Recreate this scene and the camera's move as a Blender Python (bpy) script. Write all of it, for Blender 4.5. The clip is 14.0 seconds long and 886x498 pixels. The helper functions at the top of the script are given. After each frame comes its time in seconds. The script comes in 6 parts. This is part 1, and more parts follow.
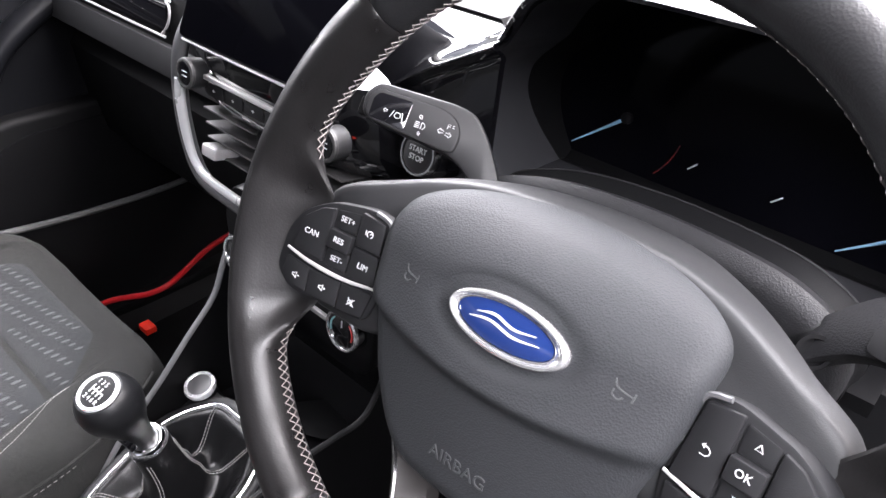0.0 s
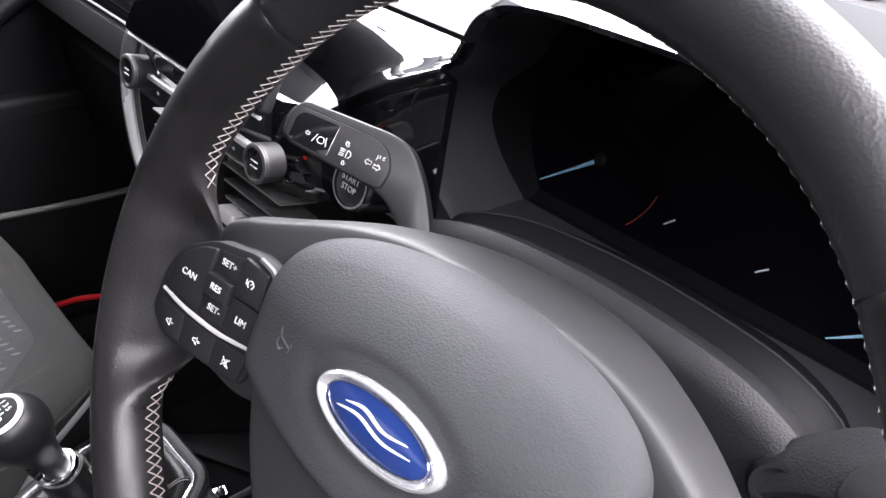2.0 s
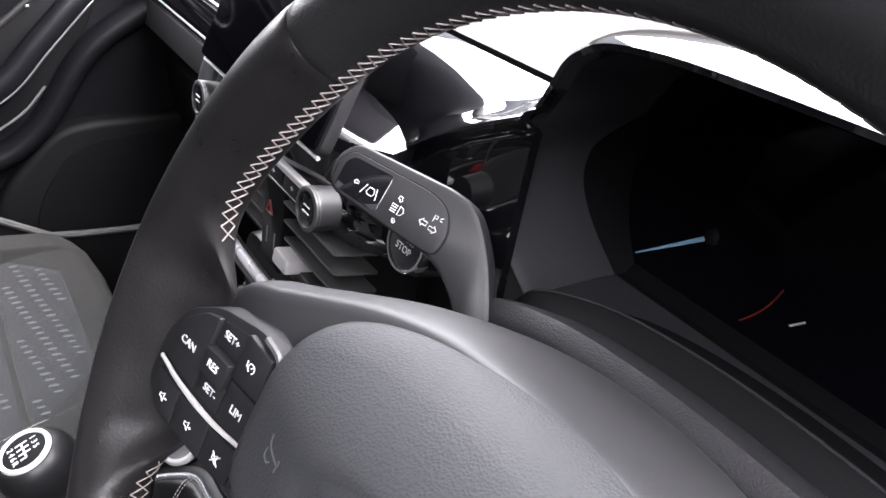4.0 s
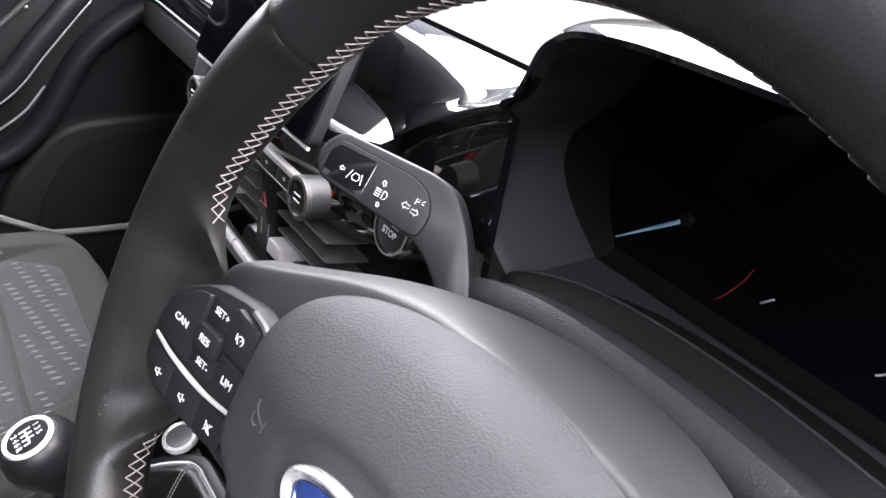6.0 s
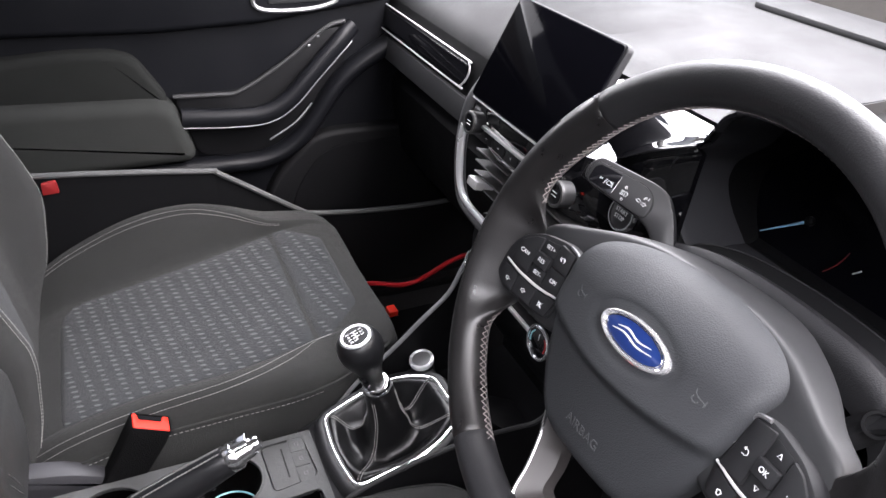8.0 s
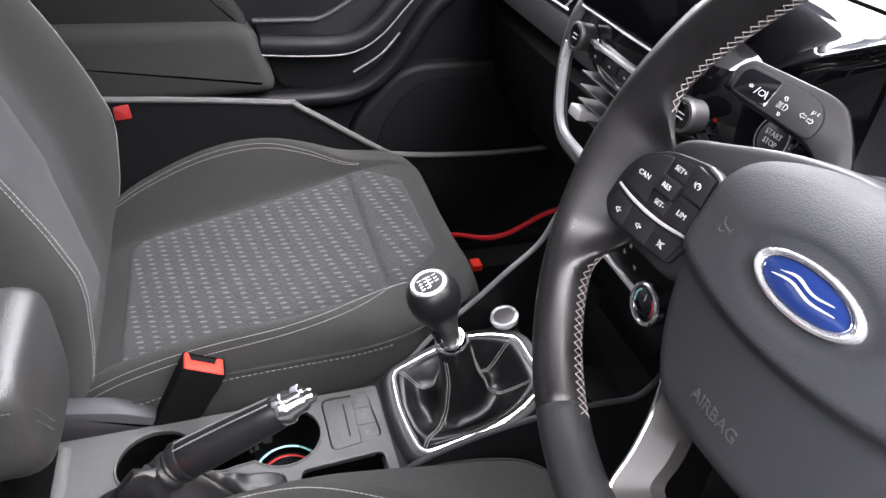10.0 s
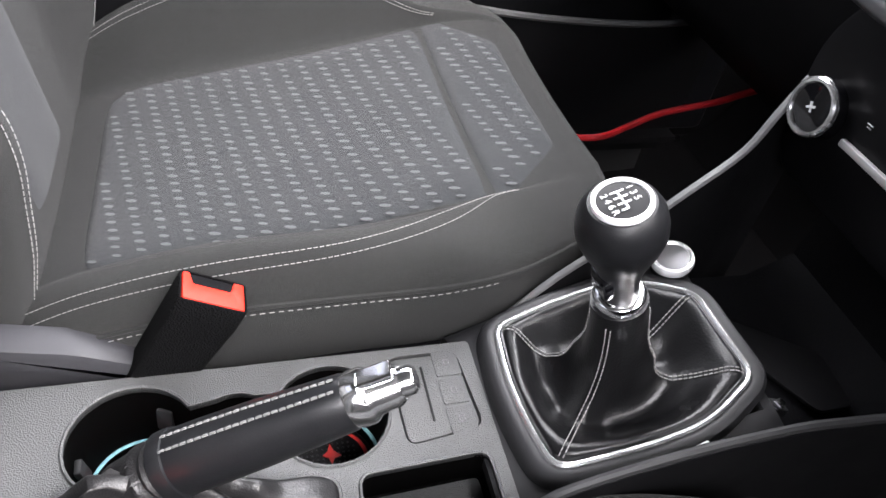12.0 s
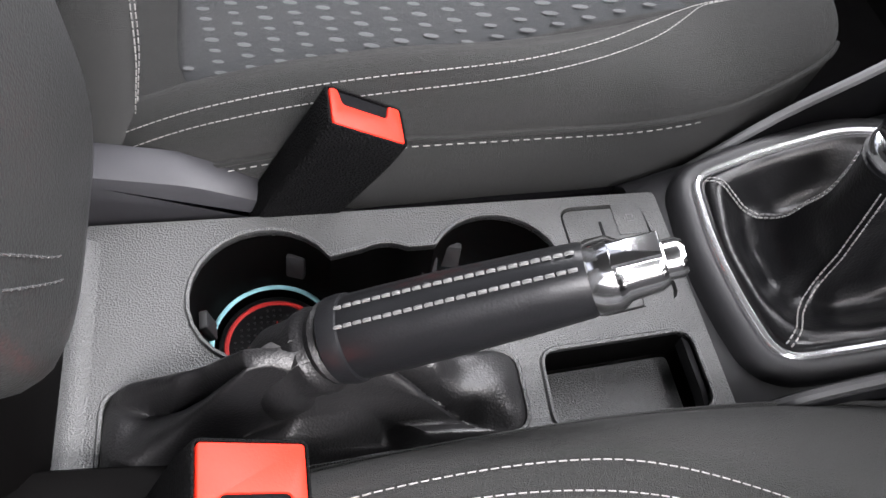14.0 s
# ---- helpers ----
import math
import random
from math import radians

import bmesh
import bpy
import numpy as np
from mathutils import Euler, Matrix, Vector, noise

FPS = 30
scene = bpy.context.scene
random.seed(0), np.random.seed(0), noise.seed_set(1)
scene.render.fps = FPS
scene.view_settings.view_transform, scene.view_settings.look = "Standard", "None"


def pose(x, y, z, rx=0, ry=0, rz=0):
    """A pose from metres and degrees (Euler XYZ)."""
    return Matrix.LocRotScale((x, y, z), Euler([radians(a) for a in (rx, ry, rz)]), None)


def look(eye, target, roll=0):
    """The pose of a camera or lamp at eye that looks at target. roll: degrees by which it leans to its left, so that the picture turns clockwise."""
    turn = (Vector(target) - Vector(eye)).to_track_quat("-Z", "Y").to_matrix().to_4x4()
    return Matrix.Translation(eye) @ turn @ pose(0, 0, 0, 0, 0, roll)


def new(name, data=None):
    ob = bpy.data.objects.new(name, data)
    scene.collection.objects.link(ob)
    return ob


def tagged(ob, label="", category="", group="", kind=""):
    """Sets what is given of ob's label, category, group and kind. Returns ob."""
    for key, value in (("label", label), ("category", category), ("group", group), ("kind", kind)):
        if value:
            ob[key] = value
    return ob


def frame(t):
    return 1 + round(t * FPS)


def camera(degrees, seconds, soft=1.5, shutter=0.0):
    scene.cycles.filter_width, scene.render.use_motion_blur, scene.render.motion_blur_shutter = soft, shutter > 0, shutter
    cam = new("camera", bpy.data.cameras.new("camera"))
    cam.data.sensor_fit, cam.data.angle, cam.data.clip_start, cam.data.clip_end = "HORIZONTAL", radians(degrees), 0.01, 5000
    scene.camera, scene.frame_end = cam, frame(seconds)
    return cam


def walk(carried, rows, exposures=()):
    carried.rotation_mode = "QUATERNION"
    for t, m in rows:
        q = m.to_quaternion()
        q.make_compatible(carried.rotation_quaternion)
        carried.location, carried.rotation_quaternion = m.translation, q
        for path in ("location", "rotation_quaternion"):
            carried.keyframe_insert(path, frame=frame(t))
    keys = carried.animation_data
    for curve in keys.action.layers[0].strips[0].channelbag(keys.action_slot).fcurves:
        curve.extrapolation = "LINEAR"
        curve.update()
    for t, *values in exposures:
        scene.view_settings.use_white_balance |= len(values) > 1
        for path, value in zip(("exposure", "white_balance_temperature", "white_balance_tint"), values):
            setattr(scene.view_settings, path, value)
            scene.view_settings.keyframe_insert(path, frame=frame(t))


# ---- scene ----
cam = camera(64.0, 14.0)
PATH = [
    (0, (0.499, -0.199, 0.929), (-0.574, 1.06, -0.195), 3.5),
    (0.5, (0.503, -0.196, 0.929), (-0.593, 1.053, -0.184), 2.9),
    (1, (0.531, -0.183, 0.918), (-0.561, 1.071, -0.194), 3.5),
    (1.5, (0.552, -0.182, 0.917), (-0.538, 1.075, -0.194), 4.9),
    (2, (0.492, -0.111, 0.916), (-0.632, 1.118, -0.19), 6.9),
    (2.5, (0.454, -0.062, 0.899), (-0.81, 1.051, -0.179), 7.6),
    (3, (0.451, -0.05, 0.89), (-0.875, 1.017, -0.161), 7.4),
    (3.2, (0.45, -0.052, 0.893), (-0.889, 1.011, -0.145), 7.4),
    (5.3, (0.461, -0.051, 0.896), (-0.882, 0.99, -0.16), 6.4),
    (5.5, (0.463, -0.051, 0.896), (-0.881, 0.997, -0.15), 6.4),
    (6, (0.471, -0.054, 0.897), (-0.875, 0.994, -0.147), 6.3),
    (6.5, (0.484, -0.067, 0.904), (-0.878, 0.975, -0.124), 5.7),
    (7, (0.511, -0.098, 0.924), (-0.874, 0.906, -0.111), 5.7),
    (7.5, (0.559, -0.166, 0.958), (-0.93, 0.651, -0.098), 5.1),
    (8, (0.632, -0.272, 1.006), (-0.888, 0.492, -0.046), 4.5),
    (8.5, (0.67, -0.335, 1.0), (-0.849, 0.435, -0.049), 4.6),
    (9, (0.646, -0.319, 0.96), (-0.877, 0.426, -0.101), 5.2),
    (9.2, (0.621, -0.297, 0.947), (-0.909, 0.419, -0.124), 5.0),
    (11.3, (0.377, -0.196, 0.81), (-1.172, 0.052, -0.431), -0.7),
    (11.5, (0.325, -0.201, 0.777), (-1.194, 0.205, -0.458), 0.5),
    (12, (0.284, -0.273, 0.719), (-1.088, 0.245, -0.64), 10.1),
    (12.5, (0.214, -0.292, 0.691), (-0.981, 0.442, -0.734), 20.3),
    (13, (0.178, -0.315, 0.657), (-0.891, 0.489, -0.83), 23.3),
    (13.5, (0.189, -0.332, 0.651), (-0.919, 0.199, -0.927), 16.4),
    (14, (0.188, -0.343, 0.631), (-0.819, 0.056, -1.051), 14.0),
]
walk(cam, [(t, look(eye, target, roll)) for t, eye, target, roll in PATH], [(0.0, 2.43, 6450, 17.0), (1.2, 2.40, 6450, 17.0), (2.4, 2.22, 6450, 17.0), (3.0, 2.22, 6450, 17.0), (5.3, 2.38, 6450, 17.0), (6.2, 2.38, 6450, 17.0), (7.0, 2.2, 6450, 17.0), (8.5, 1.93, 6450, 17.0), (9.2, 2.2, 6450, 17.0), (11.3, 2.4, 6450, 16.0), (12.3, 2.62, 6450, 15.0), (13.0, 2.58, 6450, 15.0), (13.5, 2.31, 6450, 15.0), (14.0, 2.33, 6450, 15.0)])

# ---- light ----
world = bpy.data.worlds.new("world")
scene.world = world
world.use_nodes = True
wn, wl = world.node_tree.nodes, world.node_tree.links
sky = wn.new("ShaderNodeTexSky")
sky.sky_type, sky.sun_disc = "NISHITA", False
sky.dust_density, sky.ozone_density = 7.0, 0.3
sky.sun_elevation, sky.sun_rotation = radians(50), radians(60)
pale = wn.new("ShaderNodeHueSaturation")
pale.inputs["Saturation"].default_value = 0.35
wl.new(sky.outputs[0], pale.inputs["Color"])
wl.new(pale.outputs[0], wn["Background"].inputs[0])
wn["Background"].inputs[1].default_value = 0.10

sun = new("sun", bpy.data.lights.new("sun", "SUN"))
sun.data.energy, sun.data.angle, sun.data.color = 0.5, radians(25), (1.0, 0.98, 0.95)
sun.matrix_world = look((3, 3, 6), (0, 0, 0))


def window_light(name, eye, target, w, h, watts, colour):
    """Daylight of an overcast sky that enters by an opening of the car."""
    lamp = new(name, bpy.data.lights.new(name, "AREA"))
    lamp.data.shape, lamp.data.size, lamp.data.size_y = "RECTANGLE", w, h
    lamp.data.energy, lamp.data.color = watts, colour
    lamp.matrix_world = look(eye, target)
    return lamp


DAY = (0.97, 0.985, 1.0)
window_light("windscreen_daylight", (0.0, 0.60, 1.25), (0.0, -0.05, 0.45), 1.4, 0.75, 20.0, DAY)
window_light("door_opening_daylight", (0.78, -0.08, 1.32), (0.16, -0.10, 0.50), 1.15, 0.42, 14.0, DAY)
window_light("passenger_window_daylight", (-0.84, 0.06, 1.20), (0.10, -0.06, 0.50), 0.90, 0.60, 8.0, DAY)

# ---- materials ----


def material(name, colour, rough=0.5, metal=0.0, grain=0.0, grain_scale=900.0, vary=0.15, spec=0.5, coat=0.0, cells=0.0, cell_scale=600.0, wear=0.0, sheen=0.0, big_scale=14.0):
    """A surface with uneven tone and gloss at two sizes, fine relief, and optional leather cells."""
    m = bpy.data.materials.new(name)
    m.use_nodes = True
    n, l = m.node_tree.nodes, m.node_tree.links
    b = n["Principled BSDF"]
    b.inputs["Metallic"].default_value = metal
    b.inputs["Specular IOR Level"].default_value = spec
    b.inputs["Coat Weight"].default_value = coat
    b.inputs["Coat Roughness"].default_value = 0.03
    b.inputs["Sheen Weight"].default_value = sheen
    tc = n.new("ShaderNodeTexCoord")
    big, fine = n.new("ShaderNodeTexNoise"), n.new("ShaderNodeTexNoise")
    for node, scale in ((big, big_scale), (fine, grain_scale)):
        node.inputs["Scale"].default_value = scale
        node.inputs["Detail"].default_value = 4.0
        l.new(tc.outputs["Object"], node.inputs["Vector"])
    mix = n.new("ShaderNodeMix")
    mix.data_type = "RGBA"
    mix.inputs[6].default_value = (*[c * (1 - vary) for c in colour], 1)
    mix.inputs[7].default_value = (*[min(1, c * (1 + vary)) for c in colour], 1)
    add = n.new("ShaderNodeMath")
    add.operation = "ADD"
    l.new(big.outputs[0], add.inputs[0])
    l.new(fine.outputs[0], add.inputs[1])
    half = n.new("ShaderNodeMath")
    half.operation = "MULTIPLY"
    half.inputs[1].default_value = 0.5
    l.new(add.outputs[0], half.inputs[0])
    l.new(half.outputs[0], mix.inputs[0])
    l.new(mix.outputs[2], b.inputs["Base Color"])
    rr = n.new("ShaderNodeMapRange")
    rr.inputs[1].default_value, rr.inputs[2].default_value = 0.3, 0.7
    rr.inputs[3].default_value, rr.inputs[4].default_value = max(0.01, rough * (0.88 - wear)), min(1, rough * 1.12)
    l.new(big.outputs[0], rr.inputs[0])
    l.new(rr.outputs[0], b.inputs["Roughness"])
    height = fine.outputs[0]
    if cells:
        vor = n.new("ShaderNodeTexVoronoi")
        vor.inputs["Scale"].default_value = cell_scale
        l.new(tc.outputs["Object"], vor.inputs["Vector"])
        mul = n.new("ShaderNodeMath")
        mul.operation = "MULTIPLY_ADD"
        mul.use_clamp = False
        mul.inputs[1].default_value = cells
        l.new(vor.outputs["Distance"], mul.inputs[0])
        l.new(height, mul.inputs[2])
        height = mul.outputs[0]
    if grain or cells:
        bump = n.new("ShaderNodeBump")
        bump.inputs["Strength"].default_value = max(grain, 0.15)
        bump.inputs["Distance"].default_value = 0.0006
        l.new(height, bump.inputs["Height"])
        l.new(bump.outputs[0], b.inputs["Normal"])
    return m


LEATHER = material("black_leather", (0.0080, 0.0075, 0.0077), 0.44, big_scale=45.0, spec=0.26, grain=0.08, grain_scale=800, cells=0.35, cell_scale=950, wear=0.3, vary=0.6)
LEATHER_SMOOTH = material("smooth_black_leather", (0.012, 0.012, 0.013), 0.47, spec=0.28, grain=0.2, grain_scale=600, cells=0.8, cell_scale=900, wear=0.2)
GRIP = material("grip_leather", (0.0062, 0.0064, 0.0072), 0.42, spec=0.3, grain=0.12, grain_scale=600, cells=0.5, cell_scale=800, wear=0.2)
SKIRT = material("creased_black_leather", (0.0068, 0.0066, 0.0070), 0.48, spec=0.42, grain=0.25, grain_scale=900, cells=1.2, cell_scale=700, wear=0.2)
BOOT = material("soft_black_leather", (0.0042, 0.0042, 0.0046), 0.31, spec=0.3, grain=0.2, grain_scale=400, cells=1.0, cell_scale=600)
GRAIN = material("grained_grey_plastic", (0.0225, 0.0236, 0.0256), 0.60, spec=0.17, grain=0.22, grain_scale=1700, cells=1.6, cell_scale=900)
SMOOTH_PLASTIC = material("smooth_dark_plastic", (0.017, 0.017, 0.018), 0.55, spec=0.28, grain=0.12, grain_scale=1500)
DARK_PLASTIC = material("dark_matt_plastic", (0.0045, 0.0045, 0.005), 0.55, grain=0.2, grain_scale=1200, spec=0.10)
CONSOLE = material("console_plastic", (0.040, 0.041, 0.041), 0.5, grain=0.55, grain_scale=1500, cells=1.8, cell_scale=950, vary=0.22)
DASH_TOP = material("dash_soft_plastic", (0.015, 0.015, 0.0155), 0.62, spec=0.16, grain=0.35, grain_scale=700, cells=1.2, cell_scale=700)
SATIN_BLACK = material("satin_black", (0.0035, 0.0035, 0.004), 0.35, vary=0.1, spec=0.14)
PIANO = material("piano_black", (0.004, 0.004, 0.005), 0.045, vary=0.05, coat=0.6)
SCREEN = material("dark_screen", (0.002, 0.002, 0.003), 0.07, vary=0.05, spec=0.025)
COWL_PLASTIC = material("cowl_plastic", (0.0125, 0.0125, 0.0138), 0.52, grain=0.3, grain_scale=1300, cells=1.0, cell_scale=1000, spec=0.22)
WALL_PLASTIC = material("hood_wall_plastic", (0.025, 0.025, 0.028), 0.55, grain=0.15, grain_scale=1300, spec=0.28)
BRICK = material("dark_wall", (0.08, 0.078, 0.075), 0.9, grain=0.5, grain_scale=60, vary=0.3)
STALK_PLASTIC = material("stalk_plastic", (0.011, 0.011, 0.0120), 0.48, grain=0.1, grain_scale=1500, spec=0.32)
BUTTON = material("button_black", (0.007, 0.007, 0.008), 0.6, grain=0.1, grain_scale=1800, spec=0.3)
BRIGHT = material("bright_satin_trim", (0.80, 0.80, 0.81), 0.28, metal=0.45, vary=0.05)
POLISHED = material("polished_trim", (0.88, 0.88, 0.89), 0.17, metal=0.92, vary=0.06)
CHROME = material("bright_chrome", (0.90, 0.90, 0.91), 0.13, metal=1.0, vary=0.06)
SATIN = material("satin_silver", (0.48, 0.47, 0.47), 0.36, metal=0.35, grain=0.06, grain_scale=2000, vary=0.08)
SATIN_DARK = material("satin_grey", (0.2, 0.2, 0.205), 0.42, metal=0.6, grain=0.06, grain_scale=2000, vary=0.08)
FABRIC = material("dark_seat_fabric", (0.0165, 0.0168, 0.0162), 0.92, grain=1.3, grain_scale=1500, cells=0.8, cell_scale=1900, vary=0.6, sheen=0.05, spec=0.18)
INSERT = material("patterned_insert_fabric", (0.0168, 0.0181, 0.0195), 0.9, grain=0.6, grain_scale=2200, cells=0.8, cell_scale=2400, vary=0.35, sheen=0.08, spec=0.18)
DASHES = material("light_woven_dashes", (0.036, 0.0385, 0.0410), 0.85, grain=0.5, grain_scale=1500, vary=0.2, sheen=0.2)
DOOR_FABRIC = material("door_pad_fabric", (0.0075, 0.0080, 0.0074), 0.9, grain=0.5, grain_scale=1000, cells=1.0, cell_scale=1300, vary=0.2, sheen=0.0, spec=0.12)
ARMPAD_FABRIC = material("armrest_pad_fabric", (0.014, 0.0148, 0.0138), 0.9, grain=0.5, grain_scale=1000, cells=1.0, cell_scale=1300, vary=0.2, spec=0.15)
ARM_LEATHER = material("grey_black_leather", (0.0175, 0.0177, 0.0174), 0.38, spec=0.50, grain=0.25, grain_scale=700, cells=1.5, cell_scale=750)
EMBOSS = material("embossed_plastic", (0.040, 0.041, 0.043), 0.4)
DOOR_PLASTIC = material("door_plastic", (0.0036, 0.0038, 0.0048), 0.42, grain=0.2, grain_scale=900, spec=0.13)
CARPET = material("black_carpet", (0.0035, 0.0035, 0.004), 0.95, grain=0.8, grain_scale=500, vary=0.4, spec=0.06)
# near-black that carries the shade of recesses in its colour
SHADE_BLACK = material("shade_black_plastic", (0.0010, 0.0009, 0.0009), 0.6, grain=0.15, grain_scale=1200, spec=0.03)
VELVET = material("fuzzy_black", (0.0026, 0.0026, 0.0028), 0.9, grain=1.2, grain_scale=900, cells=1.5, cell_scale=700, vary=0.6, spec=0.06)
THREAD = material("pale_grey_thread", (0.2, 0.195, 0.19), 0.7, vary=0.2)
KNOB = material("knob_grey", (0.036, 0.035, 0.035), 0.42, metal=0.0, grain=0.06, grain_scale=2000)
GRIP_THREAD = material("grey_thread", (0.10, 0.10, 0.10), 0.7, vary=0.2)
FRAME = material("dark_satin_frame", (0.10, 0.10, 0.104), 0.36, metal=0.35, grain=0.06, grain_scale=2000, vary=0.08)
SPOKE = material("spoke_plastic", (0.0165, 0.0167, 0.0178), 0.48, grain=0.12, grain_scale=1500, spec=0.25)
EMBLEM = material("emblem_chrome", (0.62, 0.62, 0.63), 0.2, metal=0.75, vary=0.05)
LACE = material("dark_pink_thread", (0.20, 0.175, 0.17), 0.7, vary=0.25)
MARK = material("white_marking", (0.46, 0.47, 0.47), 0.5, vary=0.05)
RED_CABLE = material("red_rubber_cable", (0.34, 0.010, 0.014), 0.5, spec=0.2, vary=0.15)
RED = material("red_plastic", (0.46, 0.016, 0.006), 0.5, spec=0.2, vary=0.1, grain=0.05)
RED_MARK = material("red_rubber", (0.42, 0.022, 0.02), 0.5, vary=0.1)
TEAL = material("teal_ring", (0.28, 0.55, 0.6), 0.4, vary=0.1)
BLUE = material("blue_enamel", (0.010, 0.024, 0.105), 0.12, vary=0.1, coat=0.8)
NEEDLE = material("pale_blue_needle", (0.25, 0.45, 0.62), 0.4, vary=0.05)
GLASS_TINT = material("headliner_cloth", (0.14, 0.14, 0.136), 0.9, grain=0.4, grain_scale=800, sheen=0.1)
PAINT = material("body_paint", (0.05, 0.05, 0.055), 0.25, coat=0.7, vary=0.03)
ASPHALT = material("asphalt", (0.05, 0.05, 0.05), 0.9, grain=0.8, grain_scale=150, vary=0.35)

# ---- mesh tools ----


def V(*a):
    return Vector(a)


def finish(name, bm, mat, parent=None, label="", sharp=38.0):
    bmesh.ops.remove_doubles(bm, verts=bm.verts, dist=1e-6)
    bmesh.ops.recalc_face_normals(bm, faces=bm.faces)
    me = bpy.data.meshes.new(name)
    bm.to_mesh(me)
    bm.free()
    me.shade_smooth()
    me.set_sharp_from_angle(angle=radians(sharp))
    me.materials.append(mat)
    ob = new(name, me)
    ob.parent = parent
    return tagged(ob, label=label)


part = finish


def thing(name, label, category, m=None, group="", kind=""):
    """An Empty that carries the parts of one thing."""
    ob = new(name)
    ob.empty_display_size = 0.02
    if m is not None:
        ob.matrix_basis = m
    return tagged(ob, label, category, group, kind)


def loft(bm, rings, closed=True, cap0=True, cap1=True, m=None):
    rows = [[bm.verts.new(m @ Vector(p) if m else Vector(p)) for p in ring] for ring in rings]
    n = len(rows[0])
    for a, b in zip(rows, rows[1:]):
        for i in range(n if closed else n - 1):
            j = (i + 1) % n
            bm.faces.new((a[i], a[j], b[j], b[i]))
    if closed and cap0:
        bm.faces.new(rows[0][::-1])
    if closed and cap1:
        bm.faces.new(rows[-1])
    return bm


def spline(pts, n, closed=False):
    """Catmull-Rom through pts, n steps a span."""
    pts = [Vector(p) for p in pts]
    out, k = [], len(pts)
    spans = k if closed else k - 1
    for i in range(spans):
        if closed:
            p0, p1, p2, p3 = (pts[(i + d) % k] for d in (-1, 0, 1, 2))
        else:
            p1, p2 = pts[i], pts[i + 1]
            p0 = pts[i - 1] if i else p1 * 2 - p2
            p3 = pts[i + 2] if i + 2 < k else p2 * 2 - p1
        for j in range(n):
            t = j / n
            out.append(0.5 * (2 * p1 + (p2 - p0) * t + (2 * p0 - 5 * p1 + 4 * p2 - p3) * t * t + (3 * p1 - p0 - 3 * p2 + p3) * t**3))
    if not closed:
        out.append(pts[-1])
    return out


def rounded(pts, r, seg=4):
    """A polygon with round corners; r is one radius or a list."""
    out, k = [], len(pts)
    rs = r if isinstance(r, (list, tuple)) else [r] * k
    for i in range(k):
        a, p, b = (Vector((*pts[(i + d) % k][:2], 0)) for d in (-1, 0, 1))
        da, db = (a - p), (b - p)
        d = min(rs[i], da.length * 0.48, db.length * 0.48)
        s, e = p + da.normalized() * d, p + db.normalized() * d
        for j in range(seg + 1):
            t = j / seg
            out.append(((1 - t) ** 2 * s + 2 * t * (1 - t) * p + t * t * e).to_2d())
    return out


def inset(poly, d):
    """poly moved inwards by d."""
    k = len(poly)
    area = sum(poly[i][0] * poly[(i + 1) % k][1] - poly[(i + 1) % k][0] * poly[i][1] for i in range(k))
    sign = 1 if area > 0 else -1
    out = []
    for i in range(k):
        a, p, b = Vector(poly[i - 1][:2]), Vector(poly[i][:2]), Vector(poly[(i + 1) % k][:2])
        e1, e2 = (p - a), (b - p)
        n1, n2 = Vector((-e1.y, e1.x)), Vector((-e2.y, e2.x))
        n = (n1.normalized() if n1.length > 1e-9 else n1) + (n2.normalized() if n2.length > 1e-9 else n2)
        n = n.normalized() if n.length > 1e-9 else Vector((0, 0))
        out.append(p + sign * n * d)
    return out


def at(poly, w):
    return [(p[0], p[1], w) for p in poly]


def prism(bm, poly, w0, w1, bevel=0.001, m=None):
    """poly drawn out from w0 to w1, its upper edge rounded."""
    n = 2 if bevel < 0.008 else 6
    turns = [math.pi / 2 * i / n for i in range(n + 1)]
    rings = [at(poly, w0)] + [at(inset(poly, bevel * (1 - math.cos(a))), w1 - bevel * (1 - math.sin(a))) for a in turns]
    return loft(bm, rings, m=m)


def slab(bm, poly, w0, w1, bevel=0.001, m=None):
    """As prism, with both edges rounded."""
    rings = [at(inset(poly, bevel), w0), at(inset(poly, bevel * 0.3), w0 + bevel * 0.3), at(poly, w0 + bevel), at(poly, w1 - bevel), at(inset(poly, bevel * 0.3), w1 - bevel * 0.3), at(inset(poly, bevel), w1)]
    return loft(bm, rings, m=m)


def rect(x0, y0, x1, y1, r=0.0, seg=4):
    pts = [(x0, y0), (x1, y0), (x1, y1), (x0, y1)]
    return rounded(pts, r, seg) if r else [Vector(p) for p in pts]


def circle(r, n=32, cx=0.0, cy=0.0, ry=None):
    return [Vector((cx + r * math.cos(2 * math.pi * i / n), cy + (ry or r) * math.sin(2 * math.pi * i / n))) for i in range(n)]


def frame_of(axis):
    z = Vector(axis).normalized()
    x = z.cross(Vector((0, 0, 1)))
    x = x.normalized() if x.length > 1e-4 else Vector((1, 0, 0))
    return x, z.cross(x), z


